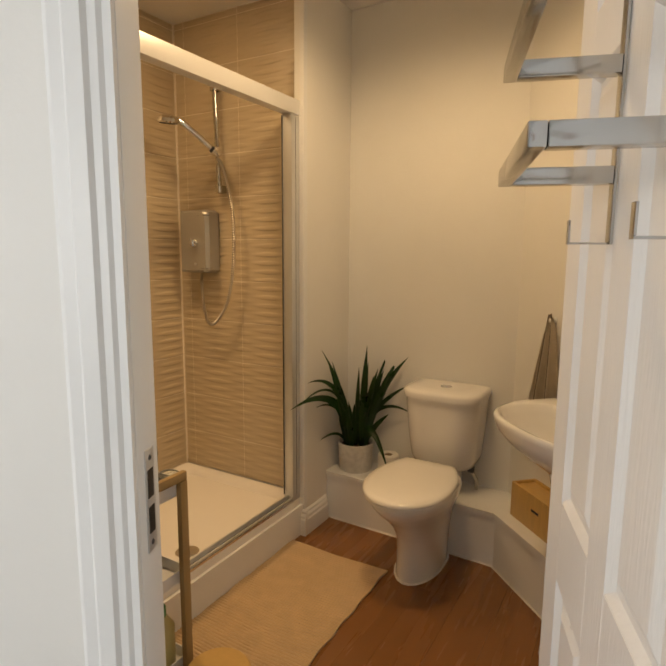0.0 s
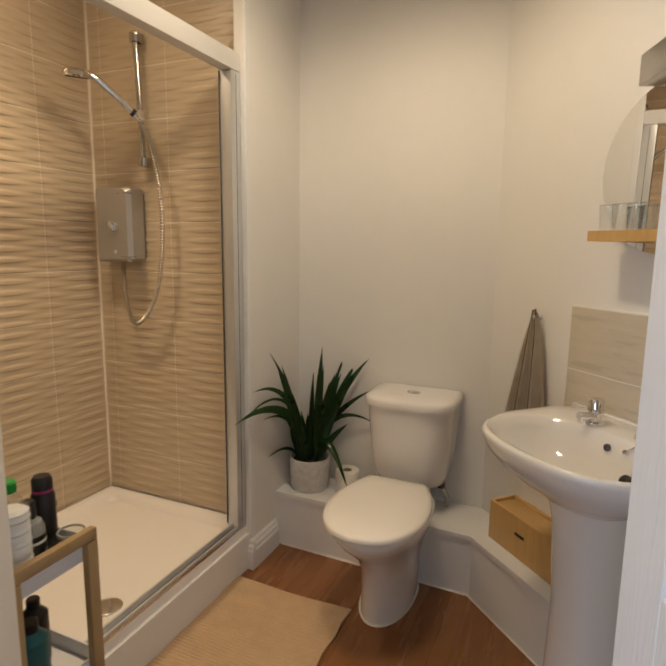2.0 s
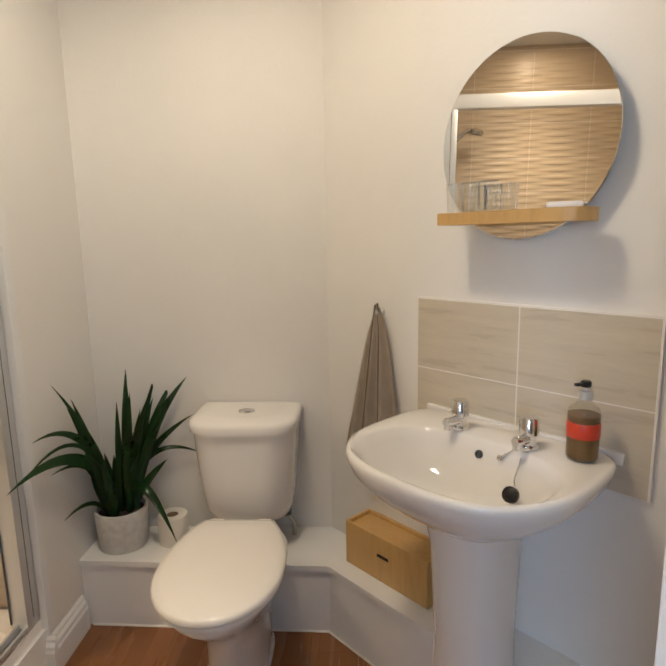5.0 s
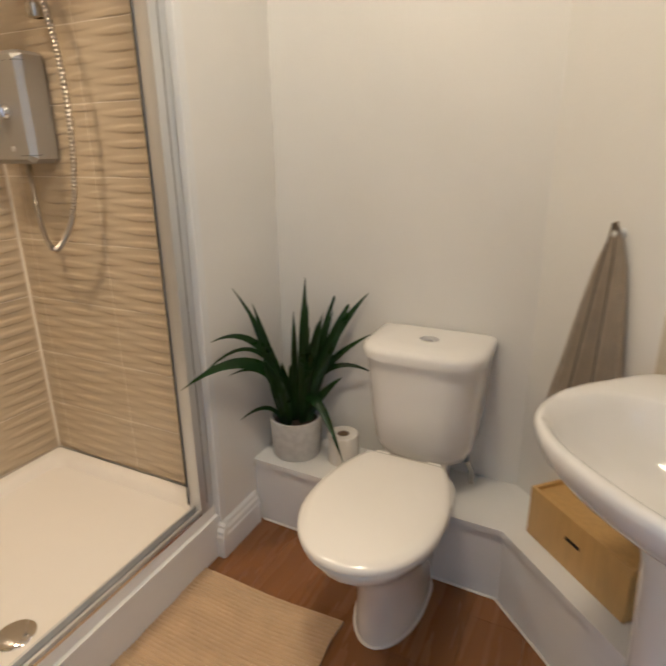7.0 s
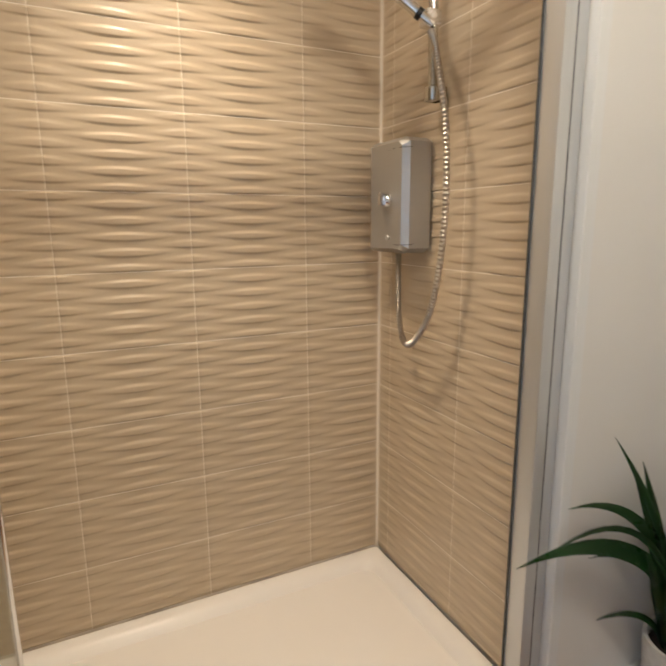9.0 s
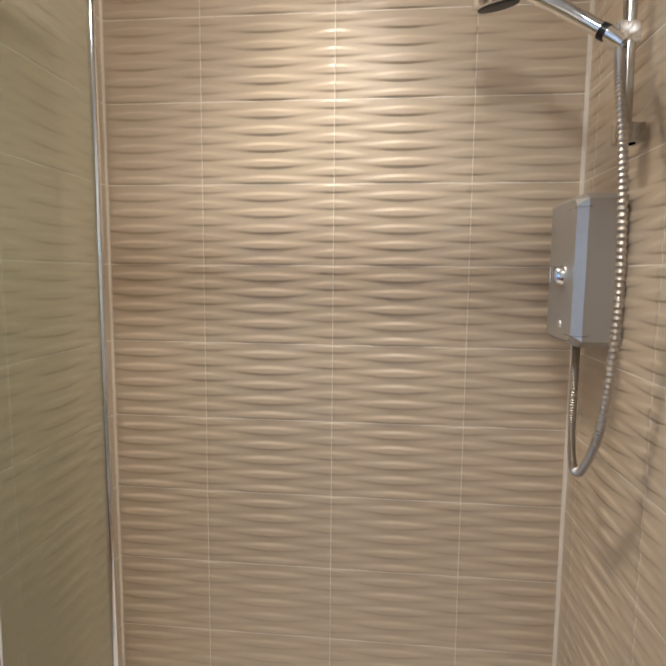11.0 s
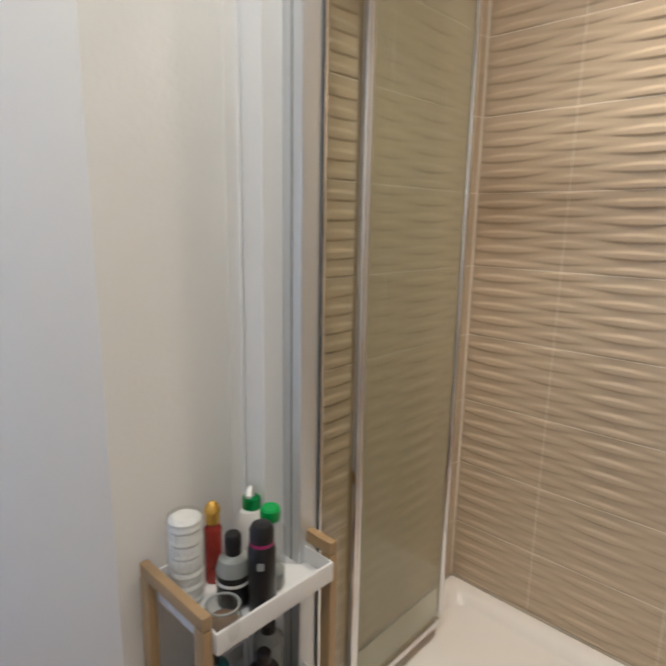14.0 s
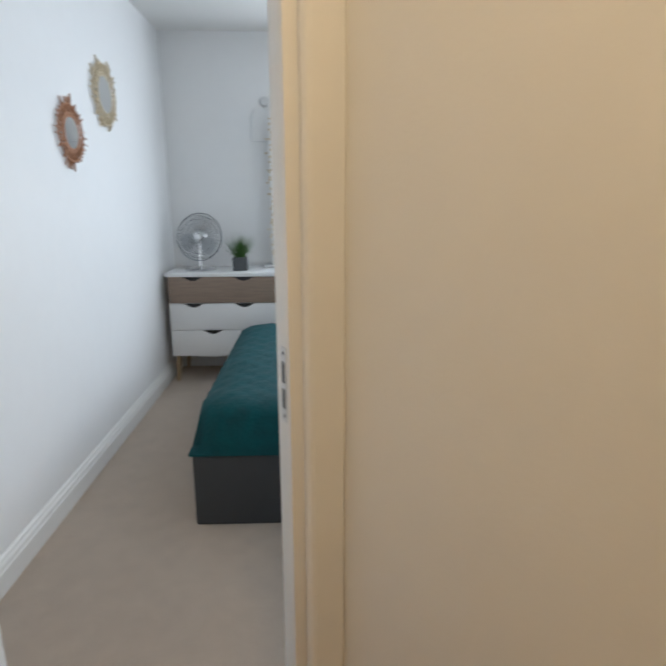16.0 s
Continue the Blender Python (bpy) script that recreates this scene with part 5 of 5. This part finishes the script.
for x in (-0.17, 0.17):
    part("frame", box(x - 0.016, x + 0.016, -0.012, 0.012, 0.021, 1.08, 0.004), M_WHITEFURN, lm)
for z in (0.021, 1.05):
    part("frame", box(-0.153, 0.153, -0.012, 0.012, z, z + 0.03, 0.004), M_WHITEFURN, lm)
part("mirror_glass", box(-0.153, 0.153, -0.004, 0.002, 0.052, 1.049), M_MIRROR, lm)
part("foot", box(-0.23, 0.23, -0.05, 0.07, 0.0, 0.020, 0.004), M_WHITEFURN, lm)
gar = bmesh.new()
rnd = random.Random(9)
for i in range(60):
    z = 0.05 + i * 0.017
    p = Vector((0.17 + rnd.uniform(-0.02, 0.02), 0.02 + rnd.uniform(0, 0.015), z))
    d = Vector((rnd.uniform(-1, 1), rnd.uniform(-0.3, 0.5), rnd.uniform(-1, 1))).normalized() * 0.025
    q = d.cross(Vector((0, 1, 0))).normalized() * 0.008
    gar.faces.new([gar.verts.new(v) for v in (p, p + d * 0.5 + q, p + d, p + d * 0.5 - q)])
part("garland", gar, M_PALERATTAN, lm, "leafy garland along the frame", smooth=None)
wr = thing("wall_rack", "thin wire wall rack with a round knob", "rack", at=(-0.10, -2.856, 1.70))
wk = bmesh.new()
add_tube(wk, [(-0.08, 0.004, 0), (0.055, 0.004, 0), (0.055, 0.004, 0.16), (0.03, 0.004, 0.22)], 0.004, 6)
part("wire", wk, M_ALU, wr)
part("knob", lathe([(0.02, 0), (0.036, 0.012), (0.030, 0.03), (0.01, 0.034)], (-0.05, 0.0, 0.27), 18, tilt=Matrix.Rotation(radians(-90), 3, "X")), M_ALU, wr)

# ---- wall and floor tiles, planks ----


def ridge(f, swell):
    """One lens-shaped lip over 0..1: a steep underside, a flat face, an upper slope that climbs with the swell."""
    f -= math.floor(f)
    top = 0.22 + 0.34 * swell
    if f < 0.12:
        return math.sin(f / 0.12 * math.pi / 2)
    if f < top - 0.16:
        return 1.0
    if f < top + 0.10:
        return 0.5 + 0.5 * math.cos(math.pi * (f - max(0.12, top - 0.16)) / (top + 0.10 - max(0.12, top - 0.16)))
    return 0.0


def tile_mesh(name, a0, a1, b0, b1, pitch_a=0.333, pitch_b=0.2):
    """A rippled tile, or a cut of one. Local x along, y out, z up."""
    n_a, n_b = max(2, round(22 * (a1 - a0) / pitch_a)), max(3, round(110 * (b1 - b0) / pitch_b))
    al = [a0] + [a0 + 0.0012 + (a1 - a0 - 0.0024) * i / n_a for i in range(n_a + 1)] + [a1]
    bl_ = [b0] + [b0 + 0.0012 + (b1 - b0 - 0.0024) * j / n_b for j in range(n_b + 1)] + [b1]
    verts, faces = [], []
    for j, b in enumerate(bl_):
        for i, a in enumerate(al):
            u, v = a / pitch_a, b / pitch_b
            wave = 0.14 * math.cos(2 * math.pi * u)
            mid_, end_ = abs(math.sin(math.pi * u)) ** 4, abs(math.cos(math.pi * u)) ** 8
            h = 0.0036 * (mid_ * ridge(5 * v - wave - 0.08, mid_) + 0.7 * end_ * ridge(5 * v + 0.42 + wave, end_))
            h *= min(1.0, min(b - b0, b1 - b) / 0.0035)
            rim_ = i in (0, len(al) - 1) or j in (0, len(bl_) - 1)
            verts.append((a, (0.0053 if rim_ else 0.0055) + h, b))
    w = len(al)
    for j in range(len(bl_) - 1):
        for i in range(w - 1):
            k = j * w + i
            faces.append((k, k + 1, k + w + 1, k + w))
    me = bpy.data.meshes.new(name)
    me.from_pydata(verts, [], faces)
    me.polygons.foreach_set("use_smooth", [True] * len(faces))
    me.materials.append(M_TILE)
    return me


tiles = {}
G = 0.0009


def lay_tiles(parent, cuts, place):
    """cuts: (start along, from, to) of each column in a tile's own measure."""
    for s, f, t in cuts:
        for r in range(12):
            low, h = (0.011 if r == 0 else 0.0), (0.2 if r < 11 else 0.028)
            key = (round(f, 3), round(t, 3), low, h)
            if key not in tiles:
                tiles[key] = tile_mesh("tile", f + G, t - G, low + G, h - G)
            ob = new("tile", tiles[key])
            ob.parent = parent
            ob.matrix_parent_inverse = Matrix.Identity(4)
            ob.matrix_basis = place @ Matrix.Translation((s, 0, TRAY - 0.01 + 0.2 * r))


back = bpy.data.objects["wall_shower_back"]
lay_tiles(back, [(0.835 - 0.083, 0.083, 0.333), (1.085, 0, 0.333), (1.418, 0, 0.333), (1.751, 0, 0.249)],
          Matrix(((0, 1, 0, -2.0125), (1, 0, 0, 0), (0, 0, 1, 0), (0, 0, 0, 1))))
far_side = structure("wall_shower_far", box(-2.0069, -1.264, 2.00712, 2.0128, TRAY, 2.395), M_GROUT, "tiled side wall of the shower with the controls")
lay_tiles(far_side, [(-2.0 - 0.273, 0.273, 0.333), (-1.94, 0, 0.333), (-1.607, 0, 0.333)], Matrix(((1, 0, 0, 0), (0, -1, 0, 2.0125), (0, 0, 1, 0), (0, 0, 0, 1))))
near_side = structure("wall_shower_near", box(-2.0069, -1.264, 0.8222, 0.83158, TRAY, 2.395), M_GROUT, "tiled side wall of the shower behind the glass")
lay_tiles(near_side, [(-2.0 - 0.273, 0.273, 0.333), (-1.94, 0, 0.333), (-1.607, 0, 0.333)], Matrix(((1, 0, 0, 0), (0, 1, 0, 0.8262), (0, 0, 1, 0), (0, 0, 0, 1))))

fl = bpy.data.objects["floor_screed"]
rnd = random.Random(11)
pmesh = {}
for i in range(13):
    xa = -1.352 + 0.151 * i
    y = 0.30 - rnd.uniform(0, 0.5)
    while y < 2.4:
        ln = 0.92
        a, b = max(y, 0.30), min(y + ln, 2.45)
        if b - a > 0.05 and xa > -1.36:
            x0, x1 = xa + 0.0004, xa + 0.1506
            me = to_ob("plank", box(x0, x1, a + 0.0004, b - 0.0004, -0.011, 0.0, 0.0), M_FLOOR, fl)
        y += ln
